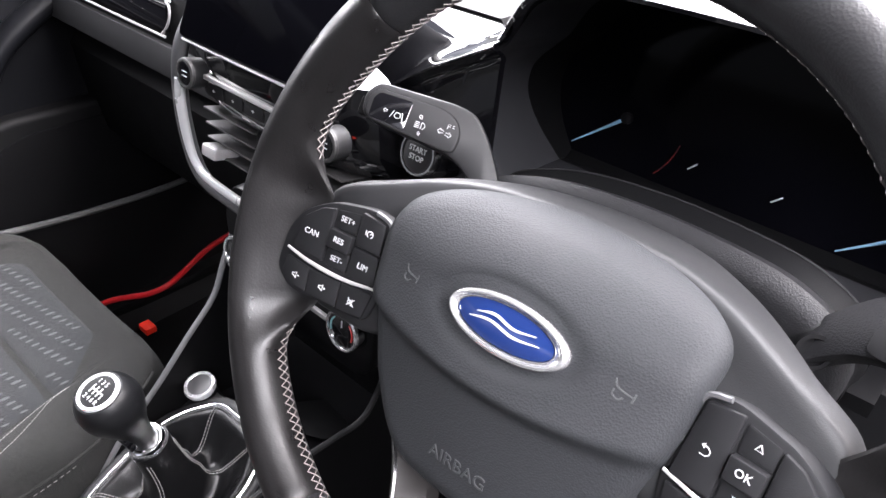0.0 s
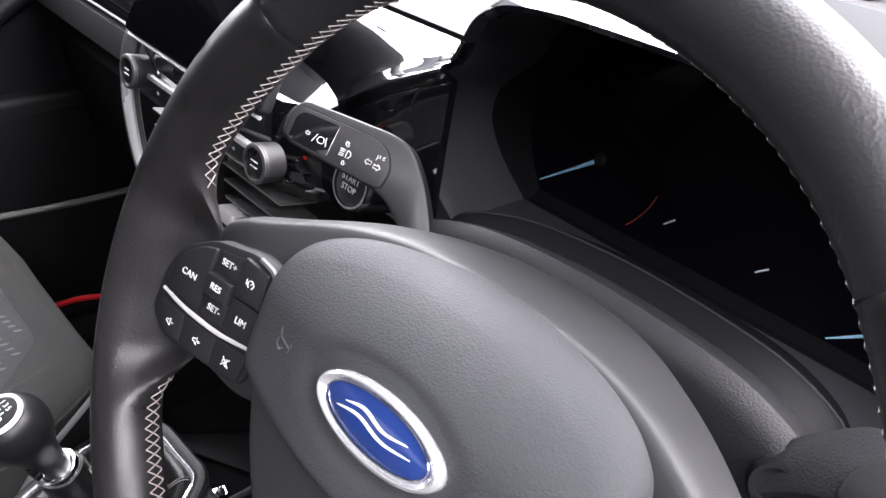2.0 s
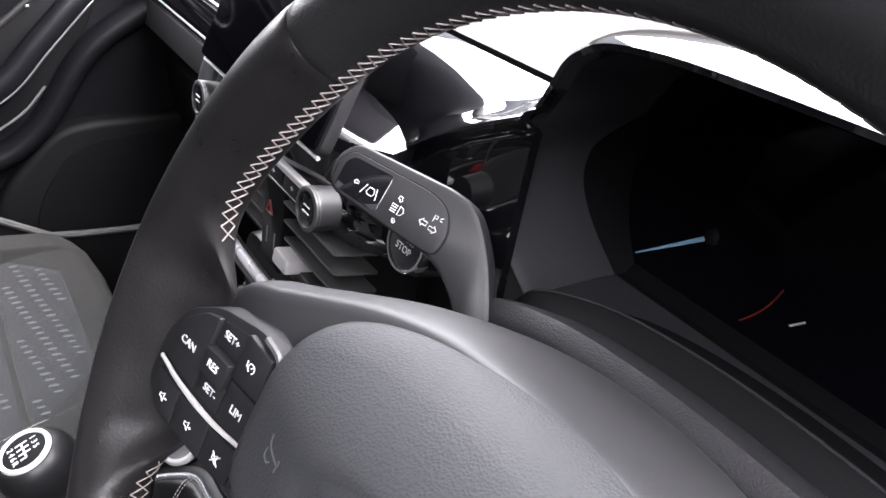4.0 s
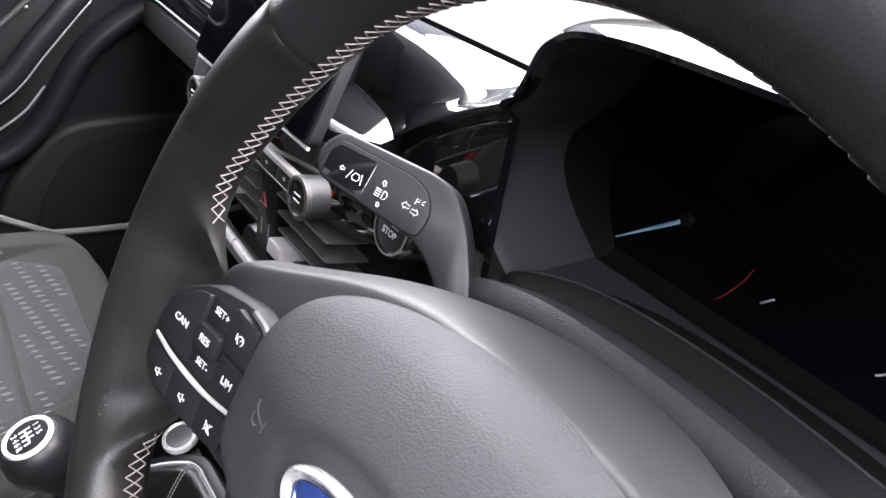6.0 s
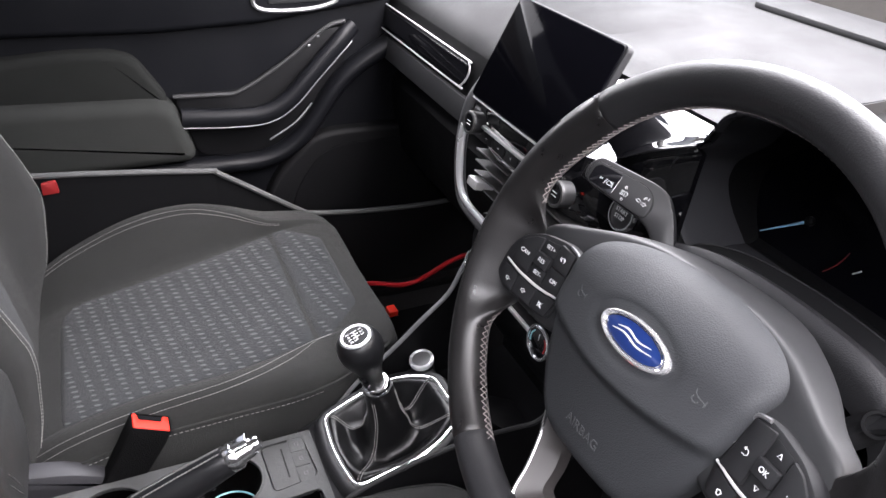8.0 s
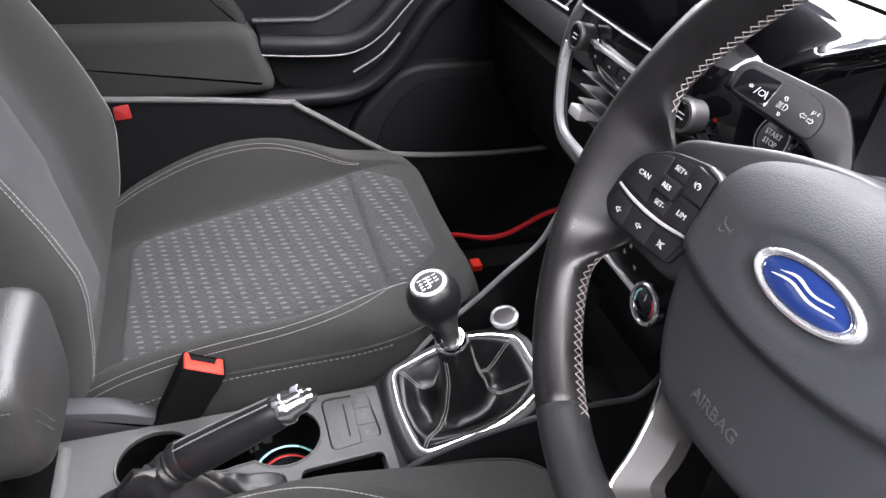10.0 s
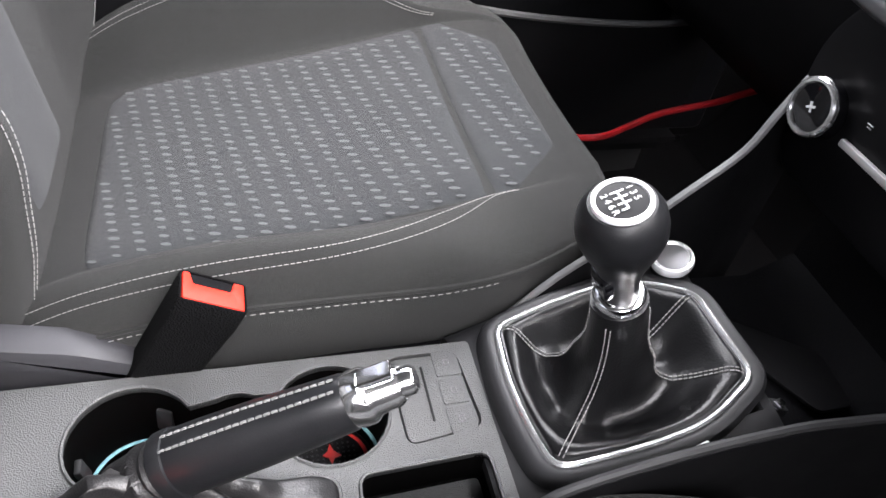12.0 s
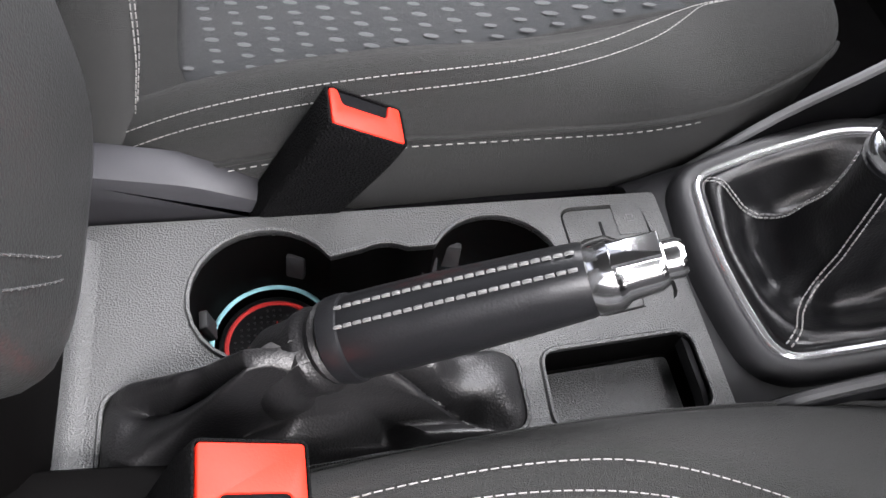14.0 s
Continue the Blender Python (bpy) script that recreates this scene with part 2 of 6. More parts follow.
def tube(bm, path, r, n=8, m=None, flat=1.0, up=None):
    """A round bar along path; r is a radius or a function of 0..1."""
    path = [Vector(p) for p in path]
    rings, last = [], None
    for i, p in enumerate(path):
        d = (path[min(i + 1, len(path) - 1)] - path[max(i - 1, 0)]).normalized()
        if up is not None:
            x = d.cross(Vector(up)).normalized()
        elif last is None:
            x = frame_of(d)[0]
        else:
            x = (last - d * last.dot(d)).normalized()
        last = x
        y = d.cross(x)
        k = r(i / (len(path) - 1)) if callable(r) else r
        rings.append([p + k * (math.cos(a) * x + flat * math.sin(a) * y) for a in (2 * math.pi * j / n for j in range(n))])
    return loft(bm, rings, m=m)


def lathe(bm, profile, n=32, m=None):
    """profile of (height, radius) round the z axis."""
    rings = [[(max(r, 1e-5) * math.cos(2 * math.pi * i / n), max(r, 1e-5) * math.sin(2 * math.pi * i / n), h) for i in range(n)] for h, r in profile]
    return loft(bm, rings, m=m)


def along(origin, axis, spin=(0, 0, 1)):
    """A pose whose z lies along axis and whose y points as near to spin as it can."""
    z = Vector(axis).normalized()
    y = Vector(spin) - z * Vector(spin).dot(z)
    y = y.normalized() if y.length > 1e-4 else Vector((0, 1, 0))
    x = y.cross(z)
    m = Matrix((x, y, z)).transposed().to_4x4()
    m.translation = origin
    return m


def sheet(bm, rows, thick, direction):
    """An open grid of points with a back face thick away along direction."""
    d = Vector(direction).normalized() * thick
    nr, nc = len(rows), len(rows[0])
    f = [[bm.verts.new(Vector(p)) for p in row] for row in rows]
    b = [[bm.verts.new(Vector(p) + d) for p in row] for row in rows]
    for i in range(nr - 1):
        for j in range(nc - 1):
            bm.faces.new((f[i][j], f[i][j + 1], f[i + 1][j + 1], f[i + 1][j]))
            bm.faces.new((b[i][j], b[i + 1][j], b[i + 1][j + 1], b[i][j + 1]))
    for i in range(nr - 1):
        for j in (0, nc - 1):
            bm.faces.new((f[i][j], f[i + 1][j], b[i + 1][j], b[i][j]))
    for j in range(nc - 1):
        for i in (0, nr - 1):
            bm.faces.new((f[i][j], f[i][j + 1], b[i][j + 1], b[i][j]))
    return bm


def holed(bm, outer, holes, z):
    """A flat plate at height z with openings."""
    edges = []
    for loop in (outer, *holes):
        vs = [bm.verts.new((p[0], p[1], z)) for p in loop]
        edges += [bm.edges.new((vs[i], vs[(i + 1) % len(vs)])) for i in range(len(vs))]
    bmesh.ops.triangle_fill(bm, use_beauty=True, use_dissolve=False, edges=edges)
    return bm


def stitches(bm, path, length, gap, r=0.0006, lift=(0, 0, 0), m=None):
    """Short thread stitches along a path."""
    path = [Vector(p) for p in path]
    seg, total = [0.0], 0.0
    for a, b in zip(path, path[1:]):
        total += (b - a).length
        seg.append(total)

    def point(s):
        for i in range(len(path) - 1):
            if s <= seg[i + 1]:
                t = (s - seg[i]) / max(1e-9, seg[i + 1] - seg[i])
                return path[i].lerp(path[i + 1], t)
        return path[-1]

    s, up = 0.0, Vector(lift)
    while s + length < total:
        a, b = point(s), point(s + length)
        tube(bm, [a, a.lerp(b, 0.25) + up, a.lerp(b, 0.75) + up, b], r, 5, m=m)
        s += length + gap
    return bm


def words(name, text, size, mat, parent, m, depth=0.0002, label=""):
    """Lettering as a mesh, centred, at the pose m under its parent."""
    cu = bpy.data.curves.new(name, "FONT")
    cu.body, cu.size, cu.extrude, cu.align_x, cu.align_y, cu.resolution_u = text, size, depth, "CENTER", "CENTER", 3
    tmp = new(name, cu)
    me = bpy.data.meshes.new_from_object(tmp.evaluated_get(bpy.context.evaluated_depsgraph_get()))
    bpy.data.objects.remove(tmp)
    me.materials.clear()
    me.materials.append(mat)
    ob = new(name, me)
    ob.parent, ob.matrix_basis = parent, m
    return tagged(ob, label=label)


def smooth_rows(rows, y):
    """Smooth look-up in rows sorted by their first number."""
    y = min(max(y, rows[0][0]), rows[-1][0])
    i = 0
    while i < len(rows) - 2 and y > rows[i + 1][0]:
        i += 1
    a, b = rows[i], rows[i + 1]
    before, after = rows[max(0, i - 1)], rows[min(len(rows) - 1, i + 2)]
    h = b[0] - a[0]
    t = (y - a[0]) / h
    out = []
    for k in range(1, len(a)):
        m0 = (b[k] - before[k]) / (b[0] - before[0]) * h
        m1 = (after[k] - a[k]) / (after[0] - a[0]) * h
        out.append((2 * t**3 - 3 * t * t + 1) * a[k] + (t**3 - 2 * t * t + t) * m0 + (3 * t * t - 2 * t**3) * b[k] + (t**3 - t * t) * m1)
    return tuple(out)


def lerp_rows(rows, y):
    """Linear look-up in rows sorted by their first number."""
    if y <= rows[0][0]:
        return rows[0][1:]
    for a, b in zip(rows, rows[1:]):
        if y <= b[0]:
            t = (y - a[0]) / (b[0] - a[0])
            return tuple(p + (q - p) * t for p, q in zip(a[1:], b[1:]))
    return rows[-1][1:]

# ---- setting: ground, floor, shell ----
bm = bmesh.new()
loft(bm, [at(rect(-400, -400, 400, 400), -0.34), at(rect(-400, -400, 400, 400), -0.30)])
tagged(part("ground", bm, ASPHALT), "dark grey asphalt ground outside the car", "ground", kind="structure")

bm = bmesh.new()
slab(bm, rect(-0.70, -1.2, 0.68, 0.72, 0.05), -0.06, 0.0, 0.01)
tagged(part("floor", bm, CARPET), "black carpeted cabin floor", "floor", kind="structure")

bm = bmesh.new()
sheet(bm, [[(x, 0.54 + 0.26 * s, 0.0 + 0.55 * s * s) for x in (-0.70, -0.4, -0.1, 0.1, 0.4, 0.68)] for s in (0, 0.25, 0.5, 0.75, 1.0)], 0.04, (0, 1, -0.5))
tagged(part("bulkhead", bm, CARPET), "black carpeted footwell bulkhead", "bulkhead", kind="structure")

bm = bmesh.new()
slab(bm, rect(0.115, 0.02, 0.665, 0.64, 0.03), -0.02, 0.112, 0.02)
tagged(part("floor_raised", bm, CARPET), "black carpeted raised driver footwell floor", "floor", kind="structure")

bm = bmesh.new()
sheet(bm, [[(x, y, 1.22 - 0.10 * (x / 0.6) ** 2 - 0.12 * max(0, y + 0.2)) for x in (-0.58, -0.4, -0.2, 0, 0.2, 0.4, 0.58)] for y in (-1.3, -0.9, -0.5, -0.2, 0.1)], 0.03, (0, 0, 1))
tagged(part("ceiling", bm, GLASS_TINT), "pale grey cloth headliner", "ceiling", kind="structure")

bm = bmesh.new()
slab(bm, rect(-0.72, -0.34, 0.70, 0.78, 0.1), -1.36, -1.30, 0.01, m=Matrix(((1, 0, 0, 0), (0, 0, 1, 0), (0, 1, 0, 0), (0, 0, 0, 1))))
tagged(part("wall_rear", bm, DARK_PLASTIC), "dark trim that closes the cabin behind", "wall", kind="structure")

for side in (-1, 1):
    bm = bmesh.new()
    tube(bm, [(side * 0.57, 0.08, 1.15), (side * 0.63, 0.40, 0.98), (side * 0.70, 0.78, 0.76)], 0.035, 10)
    tagged(part("pillar", bm, GLASS_TINT if side < 0 else SMOOTH_PLASTIC), "slanting windscreen pillar with grey trim", "pillar", kind="structure")

bm = bmesh.new()
sheet(bm, [[(-0.72, y, z) for y in (-1.32, -0.75, -0.62)] for z in (0.8, 0.9, 1.0, 1.15)], 0.05, (-1, 0, 0))
sheet(bm, [[(-0.72, y, z) for y in (-1.32, -0.62, 0.1, 0.5, 0.9)] for z in (-0.1, 0.4, 0.8)], 0.05, (-1, 0, 0))
tagged(part("wall_passenger", bm, PAINT), "painted body side beyond the passenger door", "wall", kind="structure")
bm = bmesh.new()
sheet(bm, [[(-0.708, y, z) for y in (0.34, 0.5, 0.7, 0.88)] for z in (0.002, 0.2, 0.45)], 0.008, (-1, 0, 0))
tagged(part("trim_footwell", bm, CARPET), "black carpet on the side of the footwell", "trim", kind="structure")
bm = bmesh.new()
sheet(bm, [[(0.72, y, z) for y in (-1.32, -0.75)] for z in (-0.1, 0.4, 0.8)], 0.05, (1, 0, 0))
sheet(bm, [[(0.72, y, z) for y in (-0.87, -0.75)] for z in (0.8, 0.9, 1.0, 1.15)], 0.05, (1, 0, 0))
sheet(bm, [[(0.72, y, z) for y in (0.62, 0.95)] for z in (-0.1, 0.4, 0.72)], 0.05, (1, 0, 0))
tagged(part("wall_driver", bm, PAINT), "painted body side around the open driver's doorway", "wall", kind="structure")
bm = bmesh.new()
slab(bm, rect(0.66, -0.76, 0.76, 0.66, 0.01), -0.08, 0.03, 0.008)
tagged(part("door_sill", bm, DARK_PLASTIC), "dark plastic sill of the driver's doorway", "sill", kind="structure")

# unseen walls, added to keep low sky light out of the cabin
for name, x0, x1, y0, y1 in (("sky_block_driver", 2.6, 2.8, -6, 6), ("sky_block_passenger", -2.2, -2.0, -6, 6), ("sky_block_rear", -2.0, 2.6, -4.2, -4.0)):
    bm = bmesh.new()
    slab(bm, rect(x0, y0, x1, y1), -0.34, 1.0 if x1 < 0 else 1.5, 0.01)
    tagged(part(name, bm, BRICK), "unseen dark wall added to hold back low sky light", "wall", kind="structure")

# ---- dashboard ----
DASH = thing("dashboard", "dark grey soft dashboard with a satin trim strip", "dashboard")
# profile of (y, z) from the lower front edge up and away to the windscreen
prof = [(0.30, 0.50), (0.245, 0.575), (0.222, 0.605), (0.220, 0.622), (0.232, 0.70), (0.262, 0.735), (0.32, 0.765), (0.42, 0.785), (0.60, 0.79), (0.80, 0.76)]
sm = spline([(0, a, b) for a, b in prof], 4)


def dash_rows(xs, drop):
    return [[(x, p.y, p.z - drop(x)) for x in xs] for p in sm]


bm = bmesh.new()
xs = [-0.71, -0.66, -0.6, -0.5, -0.4, -0.3, -0.22, -0.15, -0.112]
sheet(bm, dash_rows(xs, lambda x: 0.0), 0.03, (0, 0.6, -0.8))
part("passenger_fascia", bm, DASH_TOP, DASH, "soft grey upper fascia")
bm = bmesh.new()
sheet(bm, [[(x, p.y - 0.0025, p.z) for x in xs] for p in sm if p.z < 0.700], 0.02, (0, 0.6, -0.8))
part("lower_fascia", bm, DARK_PLASTIC, DASH, "black lower fascia")
bm = bmesh.new()
back = [p for p in sm if p.y > 0.228 and p.z > 0.69]
for xs, y0 in (((-0.112, -0.05, 0.05, 0.12, 0.175), 0.228), ((0.175, 0.25, 0.36, 0.47, 0.55), 0.34), ((0.55, 0.62, 0.68, 0.71), 0.235)):
    sheet(bm, [[(x, p.y, max(p.z, 0.775)) for x in xs] for p in back if p.y > y0], 0.03, (0, 0.6, -0.8))
part("top_pad", bm, DASH_TOP, DASH)
# lower dark part with the glovebox
bm = bmesh.new()
sheet(bm, [[(x, y, z) for x in (-0.71, -0.5, -0.3, -0.14)] for y, z in ((0.262, 0.572), (0.235, 0.54), (0.25, 0.40), (0.30, 0.34), (0.42, 0.33))], 0.03, (0, 1, 0))
part("glovebox", bm, DARK_PLASTIC, DASH, "black glovebox lid")
bm = bmesh.new()
sheet(bm, [[(x, y, z) for x in (0.11, 0.2, 0.3, 0.5, 0.71)] for y, z in ((0.27, 0.68), (0.20, 0.64), (0.19, 0.56), (0.25, 0.46), (0.36, 0.42))], 0.03, (0, 1, 0))
part("knee_panel", bm, DARK_PLASTIC, DASH, "black panel under the steering column")
# trim strips on the passenger side
def strip(name, z0, z1, x0, x1, dy, mat, label=""):
    bm = bmesh.new()
    rows = []
    for x in [x0 + (x1 - x0) * i / 8 for i in range(9)]:
        rows.append((x, 0.0))
    ring = [rect(-0.5 * (z1 - z0), -0.004, 0.5 * (z1 - z0), 0.004, 0.002, 2)]
    rings = []
    for x, _ in rows:
        zc = 0.5 * (z0 + z1)
        yy = 0.2165 + 0.16 * max(0, zc - 0.622) - dy
        rings.append([(x, yy + p.y + 0.16 * p.x, zc + p.x) for p in ring[0]])
    loft(bm, rings)
    return part(name, bm, mat, DASH, label)


strip("trim_band", 0.594, 0.632, -0.69, -0.135, 0.004, SMOOTH_PLASTIC, "dark grey soft trim band")
strip("trim_panel", 0.648, 0.680, -0.69, -0.31, 0.003, PIANO, "glossy black trim panel")
bm = bmesh.new()
tube(bm, spline([(-0.69, 0.2130, 0.6420), (-0.345, 0.2130, 0.6420), (-0.320, 0.2138, 0.6450), (-0.306, 0.2165, 0.660), (-0.303, 0.2190, 0.676), (-0.312, 0.2205, 0.684), (-0.335, 0.2208, 0.6860), (-0.69, 0.2208, 0.6860)], 6), 0.0016, 6)
part("chrome_line", bm, SATIN, DASH, "thin chrome line round the trim panel")
# demister grille near the windscreen
bm = bmesh.new()
slab(bm, rect(-0.16, 0.60, 0.30, 0.70, 0.02), 0.787, 0.799, 0.004)
part("demister_panel", bm, DASH_TOP, DASH)
# glossy black panel between screen and instruments
bm = bmesh.new()
# its ridge drops towards the screen; above it the top rolls back, below it the face is hollow
RIDGE = [(0.06, 0.690), (0.126, 0.7244), (0.155, 0.743), (0.18, 0.757), (0.2026, 0.769), (0.222, 0.779)]
cols = []
for i in range(19):
    x = 0.050 + 0.170 * i / 18
    zr = smooth_rows(RIDGE, x)[0]
    zt = max(0.7745, zr + 0.010)
    prof = [(0, 0.190, 0.640), (0, 0.172, 0.655), (0, 0.170, 0.675), (0, 0.175, zr - 0.020), (0, 0.1765, zr - 0.009), (0, 0.1700, zr - 0.0025), (0, 0.1660, zr), (0, 0.1680, zr + 0.003), (0, 0.1770, zr + 0.4 * (zt - zr)), (0, 0.188, zr + 0.78 * (zt - zr)), (0, 0.200, zt - 0.0008), (0, 0.216, zt + 0.002), (0, 0.219, zt), (0, 0.220, zt - 0.012)]
    cols.append([(x, p.y, p.z) for p in spline(prof, 4)])
sheet(bm, list(zip(*cols)), 0.006, (0, 1, -0.3))
part("gloss_panel", bm, PIANO, DASH, "glossy piano-black panel with the start button", sharp=55)

START = thing("start_button", "round black engine start button with white words", "button", along((0.194, 0.127, 0.705), (0, -0.95, 0.3)))
bm = bmesh.new()
lathe(bm, [(-0.034, 0.0185), (-0.006, 0.0180), (-0.004, 0.0168)], 40)
part("housing", bm, PIANO, START, "glossy black housing")
bm = bmesh.new()
lathe(bm, [(-0.005, 0.0165), (0.001, 0.0165), (0.0025, 0.0155), (0.0025, 0.0142), (-0.001, 0.0140)], 40)
part("ring", bm, CHROME, START, "thin bright ring")
bm = bmesh.new()
lathe(bm, [(-0.004, 0.0138), (0.001, 0.0138), (0.002, 0.0125), (0.0022, 0.0)], 40)
part("cap", bm, BUTTON, START)
START_MARK = material("dim_marking", (0.34, 0.34, 0.34), 0.5, vary=0.05)
words("lettering", "START", 0.0056, START_MARK, START, pose(0, 0.0028, 0.0023))
words("lettering", "STOP", 0.0056, START_MARK, START, pose(0, -0.0032, 0.0023))

# ---- instrument cluster ----
CLUSTER = thing("instrument_cluster", "dark instrument cluster under a glossy black hood", "instrument cluster")
CX = 0.362
half = [(0.138, 0.187, 0.672), (0.160, 0.181, 0.70), (0.171, 0.177, 0.725), (0.1705, 0.177, 0.7445), (0.1652, 0.180, 0.7558), (0.1531, 0.183, 0.769), (0.1441, 0.184, 0.7785), (0.136, 0.183, 0.7915), (0.1234, 0.176, 0.8064), (0.1104, 0.170, 0.8157), (0.0924, 0.163, 0.8243), (0.0609, 0.152, 0.8312), (0.0275, 0.145, 0.8345)]
lip = [V(CX - a, b, c) for a, b, c in half] + [V(CX + a, b, c) for a, b, c in half[::-1]]
lip = spline(lip, 10)


def cluster_ring(k, y, zc, push):
    return [V(CX + (p.x - CX) * k, p.y + y, zc + (p.z - zc) * k + push) for p in lip]


def face_ring(k, dy):
    return [V(CX + (p.x - CX) * k, 0.2715 + 0.258 * (0.735 + (p.z - 0.735) * k - 0.706) + dy, 0.735 + (p.z - 0.735) * k - 0.006) for p in lip]


bm = bmesh.new()
loft(bm, [cluster_ring(1.004, 0.003, 0.75, 0), cluster_ring(1.0, 0.0005, 0.75, 0), cluster_ring(0.995, 0.0008, 0.75, 0), cluster_ring(0.990, 0.003, 0.75, 0), cluster_ring(0.985, 0.008, 0.748, 0), cluster_ring(0.980, 0.016, 0.745, -0.001), cluster_ring(0.970, 0.030, 0.742, -0.0015), cluster_ring(0.955, 0.048, 0.74, -0.002), cluster_ring(0.940, 0.064, 0.739, -0.003)], cap0=False, cap1=False)
part("outer_wall", bm, WALL_PLASTIC, CLUSTER, "matt dark wall under the hood")
bm = bmesh.new()
loft(bm, [cluster_ring(0.9415, 0.0635, 0.739, -0.003), cluster_ring(0.93, 0.07, 0.738, -0.004), face_ring(0.90, 0.0)], cap0=False, cap1=False)
part("inner_wall", bm, DARK_PLASTIC, CLUSTER, "black inner wall")


def hood_ring(k, y, zc, push):
    """As cluster_ring, fading into the wall towards the lower ends."""
    out = []
    for p in lip:
        f = min(1.0, max(0.0, (p.z - 0.700) / 0.095))
        f = f * f * (3 - 2 * f)
        kk = 1 + (k - 1) * f
        out.append(V(CX + (p.x - CX) * kk, p.y + y * (f if y < 0.04 else 1), zc + (p.z - zc) * kk + push * f))
    return out


bm = bmesh.new()
loft(bm, [hood_ring(0.99, 0.002, 0.75, 0), hood_ring(1.0, -0.003, 0.75, 0.0), hood_ring(1.012, -0.005, 0.75, 0.0), hood_ring(1.028, -0.005, 0.75, 0.001), hood_ring(1.045, -0.002, 0.75, 0.001), hood_ring(1.060, 0.004, 0.75, 0.001), hood_ring(1.070, 0.013, 0.75, 0.001), hood_ring(1.076, 0.026, 0.75, 0.0), hood_ring(1.080, 0.05, 0.75, -0.003), hood_ring(1.08, 0.10, 0.74, -0.010), hood_ring(1.07, 0.20, 0.70, -0.012)], cap0=False, cap1=False)
part("hood", bm, PIANO, CLUSTER, "glossy black hood with a rounded lip")
bm = bmesh.new()
loft(bm, [face_ring(0.93, 0.0), face_ring(0.93, 0.006)])
part("dial_face", bm, SCREEN, CLUSTER, "unlit black dial face")


def on_face(x, z):
    """A point of the dial face plane, in metres across and up."""
    return V(x, 0.2685 + (z - 0.7) * 0.258, z)


for hub, tip in (((0.272, 0.715), (0.233, 0.685)), ((0.464 + 0.012, 0.694 + 0.012), (0.440, 0.681))):
    a, b = on_face(*hub), on_face(*tip)
    bm = bmesh.new()
    tube(bm, [a, a.lerp(b, 0.5), b], lambda t: 0.0016 - 0.0011 * t, 6)
    part("needle", bm, NEEDLE, CLUSTER, "pale blue needle")
    bm = bmesh.new()
    lathe(bm, [(-0.002, 0.0045), (0.002, 0.0045), (0.003, 0.003), (0.003, 0)], 24, m=along(a + V(0, 0.001, 0), (0, -0.97, 0.25)))
    part("hub", bm, DARK_PLASTIC, CLUSTER)
for x, z, ang in ((0.3325, 0.699, 45), (0.3945, 0.698, 42)):
    bm = bmesh.new()
    c = on_face(x, z)
    d = V(math.cos(radians(ang)), 0, math.sin(radians(ang))) * 0.0042
    tube(bm, [c - d, c + d], 0.0007, 5)
    part("tick", bm, MARK if z < 0.72 else SATIN_DARK, CLUSTER)
bm = bmesh.new()
tube(bm, [on_face(0.274 + 0.045 * math.cos(radians(a)), 0.716 + 0.045 * math.sin(radians(a))) for a in range(-44, -4, 4)], 0.0005, 5)
part("red_arc", bm, material("dim_red", (0.12, 0.01, 0.008), 0.5), CLUSTER, "dim red warning arc")

# ---- steering column and stalks ----
COWL = thing("steering_column", "dark plastic steering column cowl behind the wheel", "steering column")
arch = [(-0.118, 0.660), (-0.120, 0.690), (-0.112, 0.708), (-0.085, 0.722), (-0.05, 0.732), (0, 0.737), (0.05, 0.736), (0.085, 0.731), (0.112, 0.717), (0.123, 0.695), (0.120, 0.660)]
arch = spline([(CX + a, 0, b) for a, b in arch], 4)
bm = bmesh.new()


def arch_ring(y, k, dz):
    return [V(CX + (p.x - CX) * k, y, 0.69 + (p.z - 0.69) * k + dz) for p in arch]


rows = [arch_ring(0.1502, 1.0, -0.020), arch_ring(0.1498, 1.0, -0.0135), arch_ring(0.1475, 1.0, -0.0112), arch_ring(0.136, 1.0, -0.0045), arch_ring(0.128, 0.998, -0.001), arch_ring(0.122, 0.985, -0.004), arch_ring(0.119, 0.96, -0.010), arch_ring(0.118, 0.90, -0.022)]
sheet(bm, rows, 0.004, (0, 0, -1))
upper = part("upper_cowl", bm, COWL_PLASTIC, COWL, "dark grey upper cowl")
bm = bmesh.new()
sheet(bm, [arch_ring(0.20, 0.98, -0.028), arch_ring(0.172, 1.02, -0.017), arch_ring(0.168, 1.03, -0.0130), arch_ring(0.164, 1.027, -0.0135), arch_ring(0.156, 1.01, -0.0165), arch_ring(0.144, 1.0, -0.0180)], 0.003, (0, 0, -1))
part("cowl_skirt", bm, DARK_PLASTIC, COWL, "black rear skirt of the cowl")
bm = bmesh.new()
tube(bm, arch_ring(0.168, 1.03, -0.0128), 0.0007, 6)
part("skirt_edge", bm, COWL_PLASTIC, COWL)
bm = bmesh.new()
loft(bm, [[(CX + a * 0.105, y, 0.66 + b * 0.07 - d) for a, b in ((-1, 0), (-0.9, -0.7), (-0.4, -1), (0.4, -1), (0.9, -0.7), (1, 0))] for y, d in ((0.05, 0.0), (0.10, 0.005), (0.2, 0.03))])
part("lower_cowl", bm, DARK_PLASTIC, COWL, "black lower cowl")
bm = bmesh.new()
lathe(bm, [(0, 0.05), (0.08, 0.055)], 24, m=along((CX, 0.02, 0.705), (0, 0.9, -0.43)))
part("hub_shaft", bm, DARK_PLASTIC, COWL)
bm = bmesh.new()
